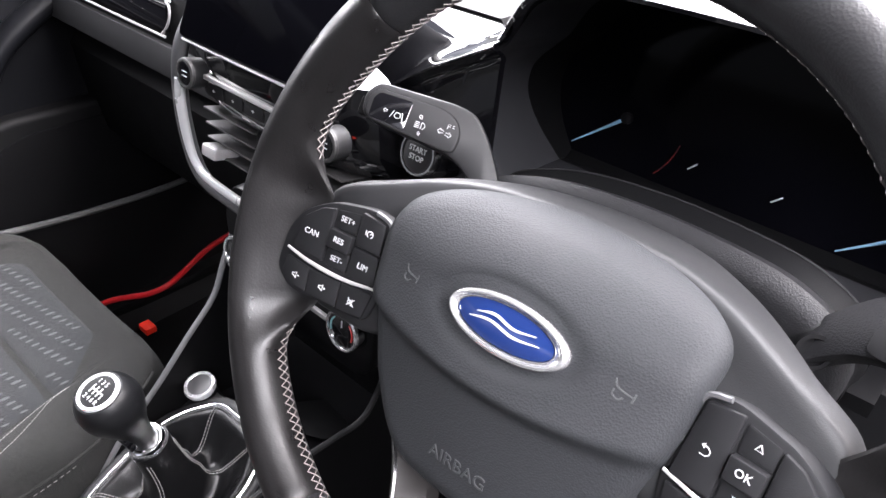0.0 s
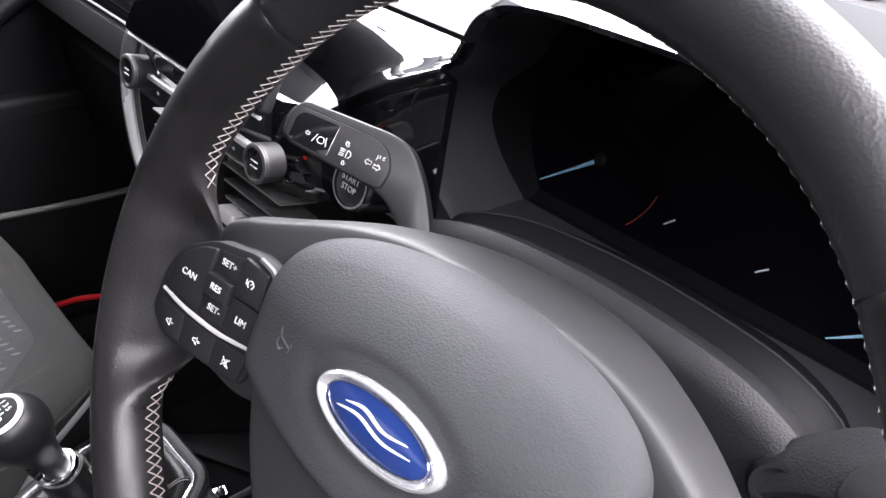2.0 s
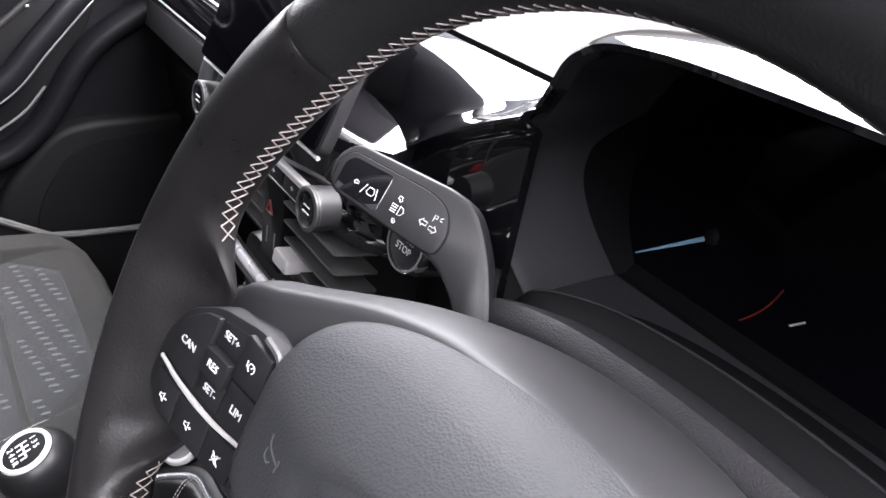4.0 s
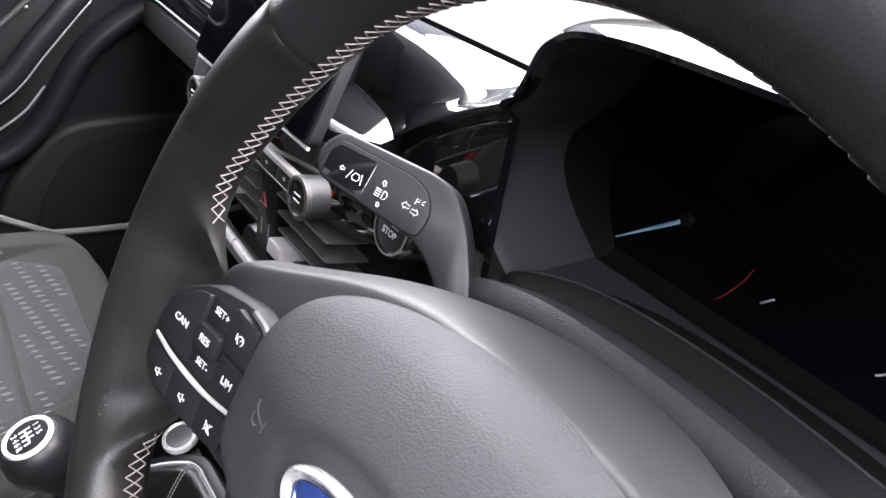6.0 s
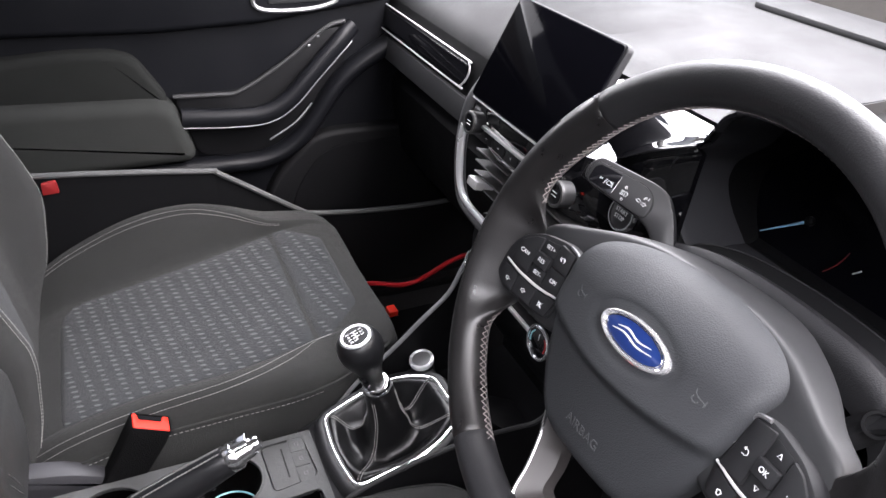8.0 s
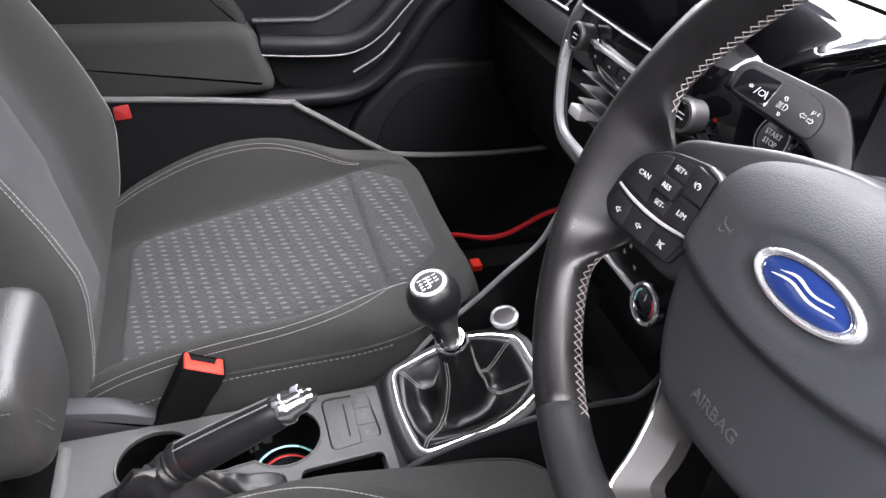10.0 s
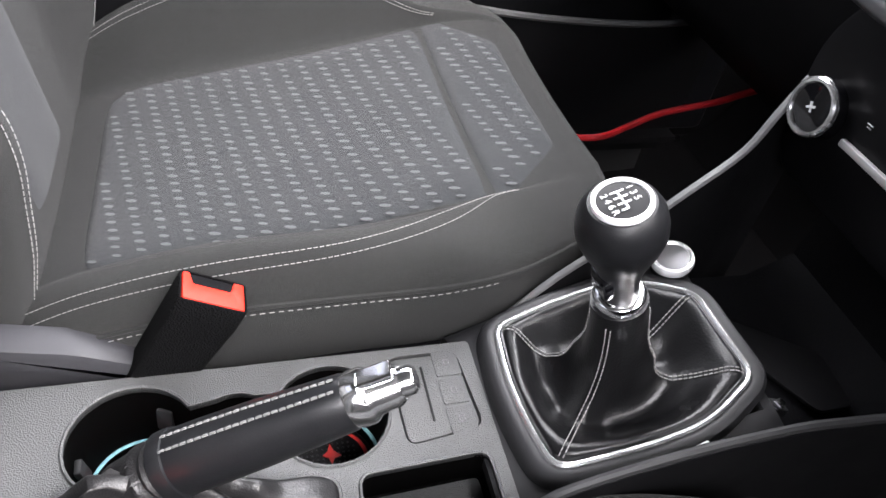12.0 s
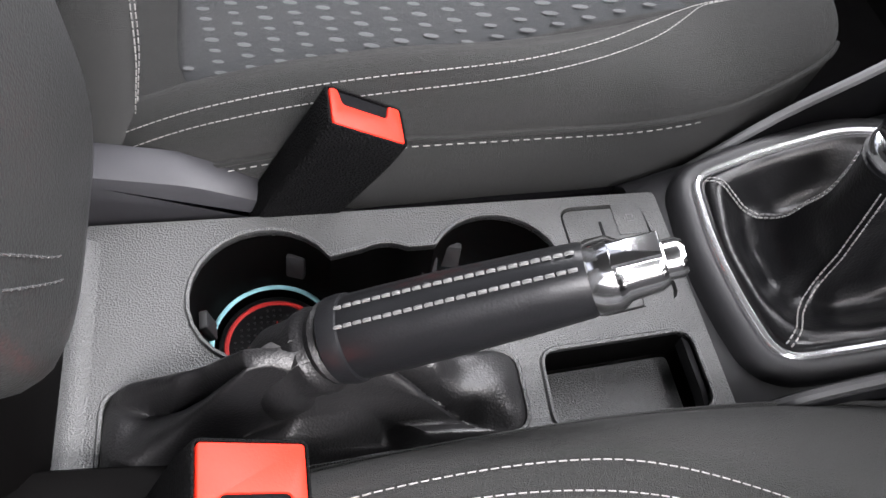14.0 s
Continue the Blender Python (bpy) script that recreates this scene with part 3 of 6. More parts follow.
lathe(bm, [(-0.004, 0.009), (0.001, 0.009), (0.001, 0.007), (-0.002, 0.006), (-0.002, 0)], 24, m=along((0.468, 0.113, 0.708), (0.5, -0.8, 0.4)))
part("screw_cover", bm, DARK_PLASTIC, COWL)
# gap cover between cowl and instruments
bm = bmesh.new()
sheet(bm, [[(x, y, z) for x in (0.222, 0.25, 0.30, 0.36, 0.42, 0.47, 0.50)] for y, z in ((0.150, 0.668), (0.187, 0.670), (0.20, 0.665), (0.205, 0.655))], 0.01, (0, 0, -1))
part("gap_cover", bm, DARK_PLASTIC, COWL, "black cover between cowl and instruments")


def stalk_pose(o, s, n):
    s, n = Vector(s).normalized(), Vector(n).normalized()
    n = (n - s * n.dot(s)).normalized()
    up = n.cross(s)
    m = Matrix((s, up, n)).transposed().to_4x4()
    m.translation = o
    return m


STALK = thing("indicator_stalk", "dark grey indicator stalk with white symbols", "stalk", stalk_pose((0.198, 0.099, 0.743), (0.89, 0.42, -0.19), (-0.12, -0.80, 0.56)))
outline = rounded([(-0.0225, -0.004), (-0.0238, 0.008), (-0.0175, 0.0175), (0.0375, 0.0205), (0.0500, 0.0180), (0.0640, 0.0040), (0.0800, -0.0200), (0.092, -0.052), (0.078, -0.056), (0.0640, -0.0270), (0.0500, -0.0160), (0.0400, -0.0120), (0.0, -0.0090), (-0.0150, -0.0080)], [0.004, 0.004, 0.006, 0.006, 0.010, 0.014, 0.02, 0.003, 0.003, 0.01, 0.006, 0.006, 0.02, 0.005], 5)
bm = bmesh.new()
slab(bm, outline, -0.016, 0.000, 0.0030)
part("body", bm, STALK_PLASTIC, STALK, "satin dark grey body")
plate = rounded([(-0.0190, -0.0045), (-0.0203, 0.0072), (-0.0155, 0.0132), (0.0278, 0.0142), (0.0385, 0.0112), (0.0445, 0.0010), (0.0430, -0.0095), (0.0380, -0.0107), (0.0271, -0.0102), (-0.0051, -0.0080), (-0.0150, -0.0072)], [0.003, 0.003, 0.003, 0.005, 0.006, 0.005, 0.004, 0.003, 0.008, 0.008, 0.004], 4)
bm = bmesh.new()
prism(bm, inset(plate, -0.0007), -0.002, 0.0003, 0.0003)
part("plate_gap", bm, DARK_PLASTIC, STALK, "dark joint round the plate")
bm = bmesh.new()
prism(bm, plate, -0.002, 0.0012, 0.0007)
part("face_plate", bm, BUTTON, STALK, "black face plate")
bm = bmesh.new()
prism(bm, rounded([(-0.0165, -0.0060), (-0.0168, 0.0068), (-0.0135, 0.0110), (0.0085, 0.0118), (0.0085, -0.0072)], 0.002, 3), -0.001, 0.0013, 0.0003)
part("end_panel", bm, PIANO, STALK, "glossy black end panel")
bm = bmesh.new()
slab(bm, rect(-0.026, -0.006, -0.019, 0.006, 0.002), -0.014, -0.005, 0.001)
part("end_button", bm, DARK_PLASTIC, STALK)


def mark(name, parent, lines, r, m, mat=None, w=0.0):
    """Symbols drawn with thin raised lines; each line is a list of (u, v)."""
    bm = bmesh.new()
    for line in lines:
        tube(bm, [(u, v, w) for u, v in line], r, 4)
    ob = part(name, bm, mat or MARK, parent)
    ob.matrix_basis = m
    return ob


def arrow(cx, cy, k, ang):
    pts = [(1, 0), (0.2, 0.8), (0.2, 0.4), (-0.8, 0.4), (-0.8, -0.4), (0.2, -0.4), (0.2, -0.8), (1, 0)]
    c, s = math.cos(radians(ang)), math.sin(radians(ang))
    return [(cx + k * (a * c - b * s), cy + k * (a * s + b * c)) for a, b in pts]


K = pose(0, 0, 0.0014)
lane = [arrow(-0.0085, 0.001, 0.0017, 180), [(-0.004, -0.003), (-0.002, 0.003)], [(0.006, -0.003), (0.0045, 0.003)], [(-0.001, -0.0005), (0, 0.002), (0.003, 0.002), (0.004, -0.0005), (0.003, -0.002), (0, -0.002), (-0.001, -0.0005)]]
mark("symbol", STALK, lane, 0.00026, K @ pose(0.0005, 0.0003, 0) @ Matrix.Scale(0.85, 4))
lamp_symbol = [[(0.001, 0.0025), (0.003, 0.002), (0.004, 0), (0.003, -0.002), (0.001, -0.0025), (0.001, 0.0025)]] + [[(-0.004, v), (-0.0005, v)] for v in (0.002, 0.0007, -0.0007, -0.002)] + [arrow(-0.001, 0.006, 0.0018, 125), arrow(0.001, -0.006, 0.0015, -60)]
mark("symbol", STALK, lamp_symbol, 0.00026, K @ pose(0.0175, -0.0006, 0) @ Matrix.Scale(0.85, 4))
mark("symbol", STALK, [arrow(-0.003, 0.0, 0.0026, 180), arrow(0.003, -0.001, 0.0026, 0), [(0.001, 0.003), (0.001, 0.0065), (0.003, 0.0065), (0.003, 0.005), (0.001, 0.005)], [(0.0045, 0.006), (0.006, 0.007)], [(0.0045, 0.005), (0.0062, 0.005)]], 0.00026, K @ pose(0.0340, 0.0006, 0) @ Matrix.Scale(0.85, 4))

WIPER = thing("wiper_stalk", "dark grey wiper stalk with small white marks", "stalk", stalk_pose((0.526, 0.099, 0.738), (0.89, -0.42, 0.19), (0.12, -0.80, 0.56)))
bm = bmesh.new()
slab(bm, [Vector((-p.x, p.y)) for p in outline][::-1], -0.016, 0.000, 0.003)
part("body", bm, COWL_PLASTIC, WIPER)
plate = [Vector((-p[0], p[1])) for p in plate][::-1]
bm = bmesh.new()
prism(bm, plate, -0.002, 0.0012, 0.0008)
part("face_plate", bm, BUTTON, WIPER)
mark("symbol", WIPER, [[(-0.002, 0.004 - 0.004 * i), (0.002, 0.004 - 0.004 * i)] for i in range(4)], 0.0004, K)

# ---- steering wheel: local x across, y up in the wheel's plane, z towards the driver ----
RAKE = radians(25.4)
UPW, OUT = V(0, math.sin(RAKE), math.cos(RAKE)), V(0, -math.cos(RAKE), math.sin(RAKE))
WM = Matrix((V(1, 0, 0), UPW, OUT)).transposed().to_4x4()
WM.translation = (0.362, 0.009, 0.721)
WM = WM @ pose(0, 0, 0, 0, 0, 1.6)
WHEEL = thing("steering_wheel", "black leather steering wheel with a grey airbag cover", "steering wheel", WM)
RIM_R = 0.1727


def rim_section(a):
    """Half sizes of the rim across and along its axis, the shift of its middle and its flare towards the spokes, at the angle a in degrees."""
    a = a % 360
    thumb = sum(math.exp(-((((a - c + 180) % 360) - 180) / 13.0) ** 2) for c in (36, 144))
    d = ((a + 90) % 360) - 90
    d = d if d < 90 else 180 - d
    e = (d + 6.0) / (16.0 if d > -6 else 20.0)
    flare = 0.027 * math.exp(-abs(e) ** (3.6 if d > -6 else 5.0))
    return 0.0150 + 0.0012 * thumb, 0.0172 + 0.0010 * thumb, -0.0008 * thumb, flare


def rim_point(a, q, k=1.0):
    ra, rb, shift, flare = rim_section(a)
    c, s = math.cos(q), math.sin(q)
    t = max(0.0, -c)
    sink = min(1.0, flare / 0.022) * min(1.0, 1.3 * t) ** 1.5
    rr = RIM_R + shift + k * ra * c - flare * t * t
    return V(rr * math.cos(radians(a)), rr * math.sin(radians(a)), k * rb * s * (1 - 0.75 * sink) - 0.0150 * sink)


def rim_ring(a, k=1.0, n=26):
    return [rim_point(a, 2 * math.pi * i / n, k) for i in range(n)]


def rim_part(name, a0, a1, mat, label):
    bm = bmesh.new()
    steps = max(4, int(abs(a1 - a0) / 1.8))
    rings = [rim_ring(a0, 0.955)]
    for i in range(steps + 1):
        k = 0.985 if i in (0, steps) else 1.0
        rings.append(rim_ring(a0 + (a1 - a0) * i / steps + (0.25 if i == 0 else -0.25 if i == steps else 0), k))
    rings.append(rim_ring(a1, 0.955))
    loft(bm, rings)
    return part(name, bm, mat, WHEEL, label)


rim_part("rim_top", 44.5, 136, LEATHER_SMOOTH, "smooth black leather")
rim_part("rim_side", -62, 44.5, LEATHER, "worn perforated black leather")
rim_part("rim_side", 136, 242, LEATHER, "worn perforated black leather")
rim_part("rim_bottom", 242, 298, LEATHER_SMOOTH, "smooth black leather")

# cross stitching round the inside of the rim
def inner_point(a, q, k=1.015):
    return rim_point(a, q, k)


def lacing(a0, a1, step, q0, q1):
    bm = bmesh.new()
    a = a0
    while a + step <= a1:
        for s0, s1 in ((0, 1), (1, 0)):
            pts = [inner_point(a + step * (s0 + (s1 - s0) * t), q0 + (q1 - q0) * t) for t in (0, 0.17, 0.33, 0.5, 0.67, 0.83, 1)]
            tube(bm, pts, 0.00034, 4)
        a += step
    tagged(part("lacing", bm, LACE, WHEEL, "pinkish grey crossed stitching"), kind="stuff")


lacing(11, 169, 1.85, math.pi + 0.48, math.pi + 0.02)
lacing(206, 246, 1.85, math.pi + 0.60, math.pi + 0.05)
lacing(294, 334, 1.85, math.pi + 0.60, math.pi + 0.05)

# spoke carrier behind the airbag
car_half = [(0.0, 0.0575), (0.028, 0.0568), (0.0525, 0.0545), (0.0746, 0.0495), (0.090, 0.0442), (0.104, 0.0380), (0.118, 0.0315), (0.130, 0.0265), (0.140, 0.020), (0.146, 0.010), (0.148, -0.005), (0.148, -0.028), (0.145, -0.042), (0.138, -0.050), (0.128, -0.0525), (0.112, -0.0525), (0.096, -0.0525), (0.084, -0.050), (0.070, -0.045), (0.040, -0.044), (0.0, -0.044)]
outl = [Vector(p) for p in car_half] + [Vector((-x, y)) for x, y in car_half[-2:0:-1]]
car = [p.to_2d() for p in spline([(p.x, p.y, 0) for p in outl], 3, True)]
# across the wheel: where the cover's front edge lies under the airbag, and how far its top runs back towards the column
FRONT_EDGE = [(0.0, -0.041), (0.045, -0.039), (0.072, -0.033), (0.090, -0.026), (0.108, -0.019), (0.125, -0.0143), (0.16, -0.0143)]
BACK_EDGE = [(0.0, -0.097), (0.030, -0.092), (0.0525, -0.081), (0.0746, -0.067), (0.102, -0.050), (0.118, -0.036), (0.130, -0.030), (0.16, -0.030)]


def carrier_ring(k, t, rise=0.0):
    """The cover's outline moved inwards by k; t from 0 at its front edge to 1 at its back edge."""
    out = []
    for p, q in zip(car, inset(car, k)):
        up = min(1.0, max(0.0, (p.y + 0.005) / 0.035))
        up = up * up * (3 - 2 * up)
        front = -0.0143 + (smooth_rows(FRONT_EDGE, abs(p.x))[0] + 0.0143) * up
        back = -0.030 + (smooth_rows(BACK_EDGE, abs(p.x))[0] + 0.030) * up
        out.append((q[0], q[1], front + (back - front) * t + rise))
    return out


bm = bmesh.new()
loft(bm, [carrier_ring(0.006, 1.0, -0.006), carrier_ring(0.002, 1.0, -0.004), carrier_ring(0.0004, 1.0, -0.0015), carrier_ring(0.0, 0.97), carrier_ring(0.0002, 0.8), carrier_ring(0.0007, 0.6), carrier_ring(0.0014, 0.4), carrier_ring(0.0022, 0.22), carrier_ring(0.0032, 0.08), carrier_ring(0.0048, 0.0), carrier_ring(0.008, 0.0, 0.0008), carrier_ring(0.013, 0.0, 0.0014), carrier_ring(0.018, 0.0, 0.0016)])
part("spoke_cover", bm, SPOKE, WHEEL, "smooth dark grey spoke cover", sharp=60)

# airbag cover: a shield with a domed face and a crease across its lower third
shield_half = [(0.0, 0.0545), (0.025, 0.0537), (0.045, 0.0510), (0.0625, 0.0468), (0.077, 0.0408), (0.0868, 0.0325), (0.0897, 0.0200), (0.0882, -0.001), (0.0847, -0.020), (0.0805, -0.040), (0.0738, -0.062), (0.0630, -0.0815), (0.0535, -0.0930), (0.0455, -0.0985), (0.034, -0.1018), (0.012, -0.1028)]
shield = [Vector(p) for p in shield_half] + [Vector((-x, y)) for x, y in shield_half[:0:-1]]
shield = [p.to_2d() for p in spline([(p.x, p.y, 0) for p in shield], 5, True)]


def airbag_w(u, v):
    crease = -0.030 + 1.6 * u * u
    w = 0.0055 - 1.1 * u * u - 18.0 * max(0.0, v - 0.006) ** 2 + 0.10 * max(0.0, 0.006 - max(v, crease))
    d = max(0.0, crease - v)
    s = min(1.0, d / 0.0085)
    w -= 0.0073 * s * s * (3 - 2 * s) + 0.20 * max(0.0, d - 0.008)
    r = math.hypot(u / 0.038, (v - 0.001) / 0.0185)
    return w - 0.0017 * max(0.0, 1 - max(0.0, (r - 1.0) / 0.28)) ** 2


bm = bmesh.new()
rings = [[(p.x, p.y, airbag_w(p.x, p.y) - 0.022) for p in shield]]
for k, dw in ((0.0, 0.0110), (0.0004, 0.0085), (0.0013, 0.0058), (0.0028, 0.0036), (0.0048, 0.0019), (0.0072, 0.0008), (0.0100, 0.0002)):
    ring = inset(shield, k)
    rings.append([(p[0], p[1], airbag_w(p[0], p[1]) - dw) for p in ring])
base = inset(shield, 0.010)
for s in [0.98 - 0.0205 * i for i in range(48)]:
    rings.append([(p[0] * s, p[1] * s, airbag_w(p[0] * s, p[1] * s)) for p in base])
loft(bm, rings)
part("airbag_cover", bm, GRAIN, WHEEL, "grained dark grey airbag cover", sharp=60)

# emblem: a plain oval in blue and chrome with a pale flourish
EMB = Matrix.Translation((0.003, 0.001, 0.0050)) @ pose(0, 0, 0, -5.7, 0, 0)
bm = bmesh.new()
rings = []
for k, w in ((1.0, -0.004), (1.0, 0.001), (0.985, 0.0021), (0.95, 0.0029), (0.90, 0.0027), (0.83, 0.0006)):
    rings.append([(0.0325 * math.cos(a) * (k if k > 0.9 else k + 0.015), 0.0132 * math.sin(a) * (k if k > 0.96 else k - 0.06), w) for a in (2 * math.pi * i / 64 for i in range(64))])
loft(bm, rings, m=EMB)
emblem = part("emblem", bm, EMBLEM, WHEEL, "chrome oval surround")
bm = bmesh.new()
rings = []
for k, w in ((1.0, 0.0004), (0.9, 0.0012), (0.6, 0.0021), (0.3, 0.0025), (0.01, 0.0026)):
    rings.append([(0.0280 * math.cos(a) * k, 0.0103 * math.sin(a) * k, w) for a in (2 * math.pi * i / 64 for i in range(64))])
loft(bm, rings, m=EMB)
part("oval_face", bm, BLUE, emblem, "glossy deep blue oval")
bm = bmesh.new()
tube(bm, [(0.0268 * math.cos(a), 0.0097 * math.sin(a), 0.0014) for a in (2 * math.pi * i / 72 for i in range(73))], 0.00035, 5, m=EMB)
part("oval_line", bm, CHROME, emblem)
bm = bmesh.new()
for dy, w in ((0.0022, 0.016), (-0.0012, 0.019)):
    tube(bm, [(p.x, p.y, 0.0021) for p in spline([(-w, dy - 0.001, 0), (-w * 0.4, dy + 0.0012, 0), (w * 0.3, dy - 0.0008, 0), (w, dy + 0.001, 0)], 6)], lambda t: 0.0010 * math.sin(math.pi * (0.06 + 0.88 * t)), 6, m=EMB)
part("flourish", bm, MARK, emblem, "pale flourish")

# horn symbols and embossed word
for side in (-1, 1):
    bm = bmesh.new()
    c = V(side * 0.059 + 0.002, 0.0005, 0)
    lines = [[(-0.007, 0.006), (-0.0055, 0.0025), (-0.002, 0.0005), (0.007, -0.001)], [(-0.006, -0.0005), (-0.006, -0.004), (-0.002, -0.0055), (0.001, -0.0035)], [(0.0072, 0.002), (0.0066, -0.004)]]
    for line in lines:
        pts = spline([(c.x + a * 0.68, c.y + b * 0.68, 0) for a, b in line], 4)
        tube(bm, [(p.x, p.y, airbag_w(p.x, p.y)) for p in pts], 0.00045, 5)
    part("horn_symbol", bm, EMBOSS, WHEEL, "embossed horn symbol")
vz = airbag_w(0, -0.078)
sl = math.degrees(math.atan((airbag_w(0, -0.073) - airbag_w(0, -0.083)) / 0.010))
words("airbag_word", "AIRBAG", 0.0102, EMBOSS, WHEEL, pose(-0.002, -0.0778, vz + 0.0001, sl, 0, 0), 0.0004, "embossed word")

# control pads on both spokes


def pad(side):
    """The button pad of one spoke, drawn for the left one and mirrored."""
    def f(pts):
        return [(-a, b) for a, b in pts][::-1] if side > 0 else list(pts)

    PW = -0.0078
    body = rounded(f([(-0.149, -0.016), (-0.150, -0.040), (-0.138, -0.049), (-0.085, -0.047), (-0.0805, -0.030), (-0.0845, 0.012), (-0.100, 0.0135), (-0.125, 0.0085), (-0.142, -0.002)]), 0.006, 4)
    bm = bmesh.new()
    prism(bm, body, -0.024, PW, 0.0015)
    base = part("control_pad", bm, BUTTON, WHEEL, "black control pad")
    base.matrix_basis = pose(side * 0.114, 0.005 if side < 0 else 0.003, 0.003, 0, -11 * side, 0) @ pose(-side * 0.114, 0, 0)

    def key(name, pts, w, r=0.0015, mat=BUTTON):
        bm = bmesh.new()
        prism(bm, rounded(f(pts), r, 3), PW - 0.004, PW + w, 0.0008)
        return part(name, bm, mat, base)

    key("button", [(-0.1415, -0.0235), (-0.1205, -0.0255), (-0.1205, 0.0062), (-0.129, 0.0035), (-0.1395, -0.005)], 0.0022)
    if side < 0:
        key("button", [(-0.1035, -0.0085), (-0.0865, -0.0085), (-0.0880, 0.0085), (-0.1035, 0.0105)], 0.0026)
        key("button", [(-0.1035, -0.0265), (-0.0845, -0.0265), (-0.0865, -0.0095), (-0.1035, -0.0095)], 0.0020)
    else:
        key("button", [(-0.1035, -0.0265), (-0.0845, -0.0265), (-0.0880, 0.0085), (-0.1035, 0.0105)], 0.0022)
    key("rocker", [(-0.1195, -0.0040), (-0.1045, -0.0040), (-0.1045, 0.0085), (-0.1195, 0.0060)], 0.0006)
    key("rocker", [(-0.1195, -0.0150), (-0.1045, -0.0150), (-0.1045, -0.0045), (-0.1195, -0.0045)], 0.0045, 0.001)
    key("rocker", [(-0.1195, -0.0262), (-0.1045, -0.0262), (-0.1045, -0.0155), (-0.1195, -0.0155)], 0.0010)
    key("button", [(-0.1435, -0.0300), (-0.1275, -0.0318), (-0.1260, -0.0465), (-0.1390, -0.0460), (-0.1450, -0.0400)][::-1], 0.0012)
    key("button", [(-0.1270, -0.0318), (-0.1055, -0.0315), (-0.1045, -0.0468), (-0.1255, -0.0465)][::-1], 0.0012)
    key("button", [(-0.1050, -0.0315), (-0.0845, -0.0300), (-0.0870, -0.0455), (-0.1040, -0.0468)][::-1], 0.0012)
    bm = bmesh.new()
    line = spline([(a, b, PW + 0.0015) for a, b in f([(-0.1445, -0.0255), (-0.128, -0.0285), (-0.105, -0.0293), (-0.0825, -0.0265)])], 5)
    tube(bm, line, lambda t: 0.0013 - 0.0004 * abs(2 * t - 1), 8, flat=0.8)
    part("chrome_strip", bm, SATIN, base, "satin silver strip")
    # chamfer on the inner upper corner, the sky's reflection put into a paler grey
    bm = bmesh.new()
    tube(bm, spline([(a, b, PW + 0.0006) for a, b in f([(-0.0835, -0.012), (-0.0842, 0.002), (-0.0868, 0.0100), (-0.0960, 0.0128)])], 5), 0.0014, 6)
    part("edge_trim", bm, FRAME, base, "plastic chamfer, paler for the sky's reflection")
    z = PW + 0.0002
    if side < 0:
        for text, u, v, w, size in (("CAN", -0.1315, -0.012, 0.0022, 0.0046), ("SET+", -0.1120, 0.0020, 0.0006, 0.0044), ("RES", -0.1120, -0.0095, 0.0045, 0.0044), ("SET-", -0.1120, -0.0208, 0.0010, 0.0044), ("LIM", -0.0945, -0.0180, 0.0020, 0.0046)):
            words("lettering", text, size, MARK, base, pose(u, v, z + w))
        gauge = [[(0.0024 * math.cos(radians(a)), 0.0024 * math.sin(radians(a))) for a in range(-60, 245, 20)], [(0, 0), (0.0014, 0.0016)], [(-0.0036, 0.0024), (-0.0036, -0.001)]]
        mark("symbol", base, gauge, 0.0004, pose(-0.0955, 0.0005, z + 0.0026) @ Matrix.Scale(0.75, 4))
        for u, extra in ((-0.1350, [[(0.0022, 0), (0.0036, 0)]]), (-0.1160, [[(0.0020, 0), (0.0036, 0)], [(0.0028, 0.0008), (0.0028, -0.0008)]]), (-0.0955, [[(-0.003, 0.0028), (0.003, -0.0028)], [(-0.003, -0.0028), (0.003, 0.0028)]])):
            horn = [[(-0.0024, 0.0009), (-0.001, 0.0009), (0.001, 0.0025), (0.001, -0.0025), (-0.001, -0.0009), (-0.0024, -0.0009), (-0.0024, 0.0009)]]
            mark("symbol", base, horn + extra, 0.0004, pose(u, -0.0392, z + 0.0012) @ Matrix.Scale(0.75, 4))
    else:
        words("lettering", "OK", 0.0048, MARK, base, pose(0.1120, -0.0095, z + 0.0045))
        mark("symbol", base, [[(0, 0.002), (0.002, -0.0015), (-0.002, -0.0015), (0, 0.002)]], 0.0004, pose(0.1120, 0.0020, z + 0.0006) @ Matrix.Scale(0.75, 4))
        mark("symbol", base, [[(0, -0.002), (0.002, 0.0015), (-0.002, 0.0015), (0, -0.002)]], 0.0004, pose(0.1120, -0.0208, z + 0.0010) @ Matrix.Scale(0.75, 4))
        mark("symbol", base, [[(-0.002, 0.0025), (0.0008, 0.0025), (0.0026, 0.001), (0.0026, -0.001), (0.0008, -0.0025), (-0.0025, -0.0025)], [(-0.001, 0.0038), (-0.0026, 0.0025), (-0.001, 0.0012)]], 0.0004, pose(0.0950, -0.010, z + 0.0022) @ Matrix.Scale(0.75, 4))
        mark("symbol", base, [[(-0.002, v), (0.003, v)] for v in (0.0024, 0.0, -0.0024)] + [[(-0.0036, v), (-0.0032, v)] for v in (0.0024, 0, -0.0024)], 0.0005, pose(0.1315, -0.012, z + 0.0022) @ Matrix.Scale(0.75, 4))
        for u in (0.0955, 0.1160, 0.1350):
            mark("symbol", base, [[(-0.0024, 0.001), (0, 0.0024), (0.0024, 0.001), (0.001, -0.002), (-0.001, -0.002), (-0.0024, 0.001)]], 0.0005, pose(u, -0.0392, z + 0.0012) @ Matrix.Scale(0.75, 4))


pad(-1)
pad(1)

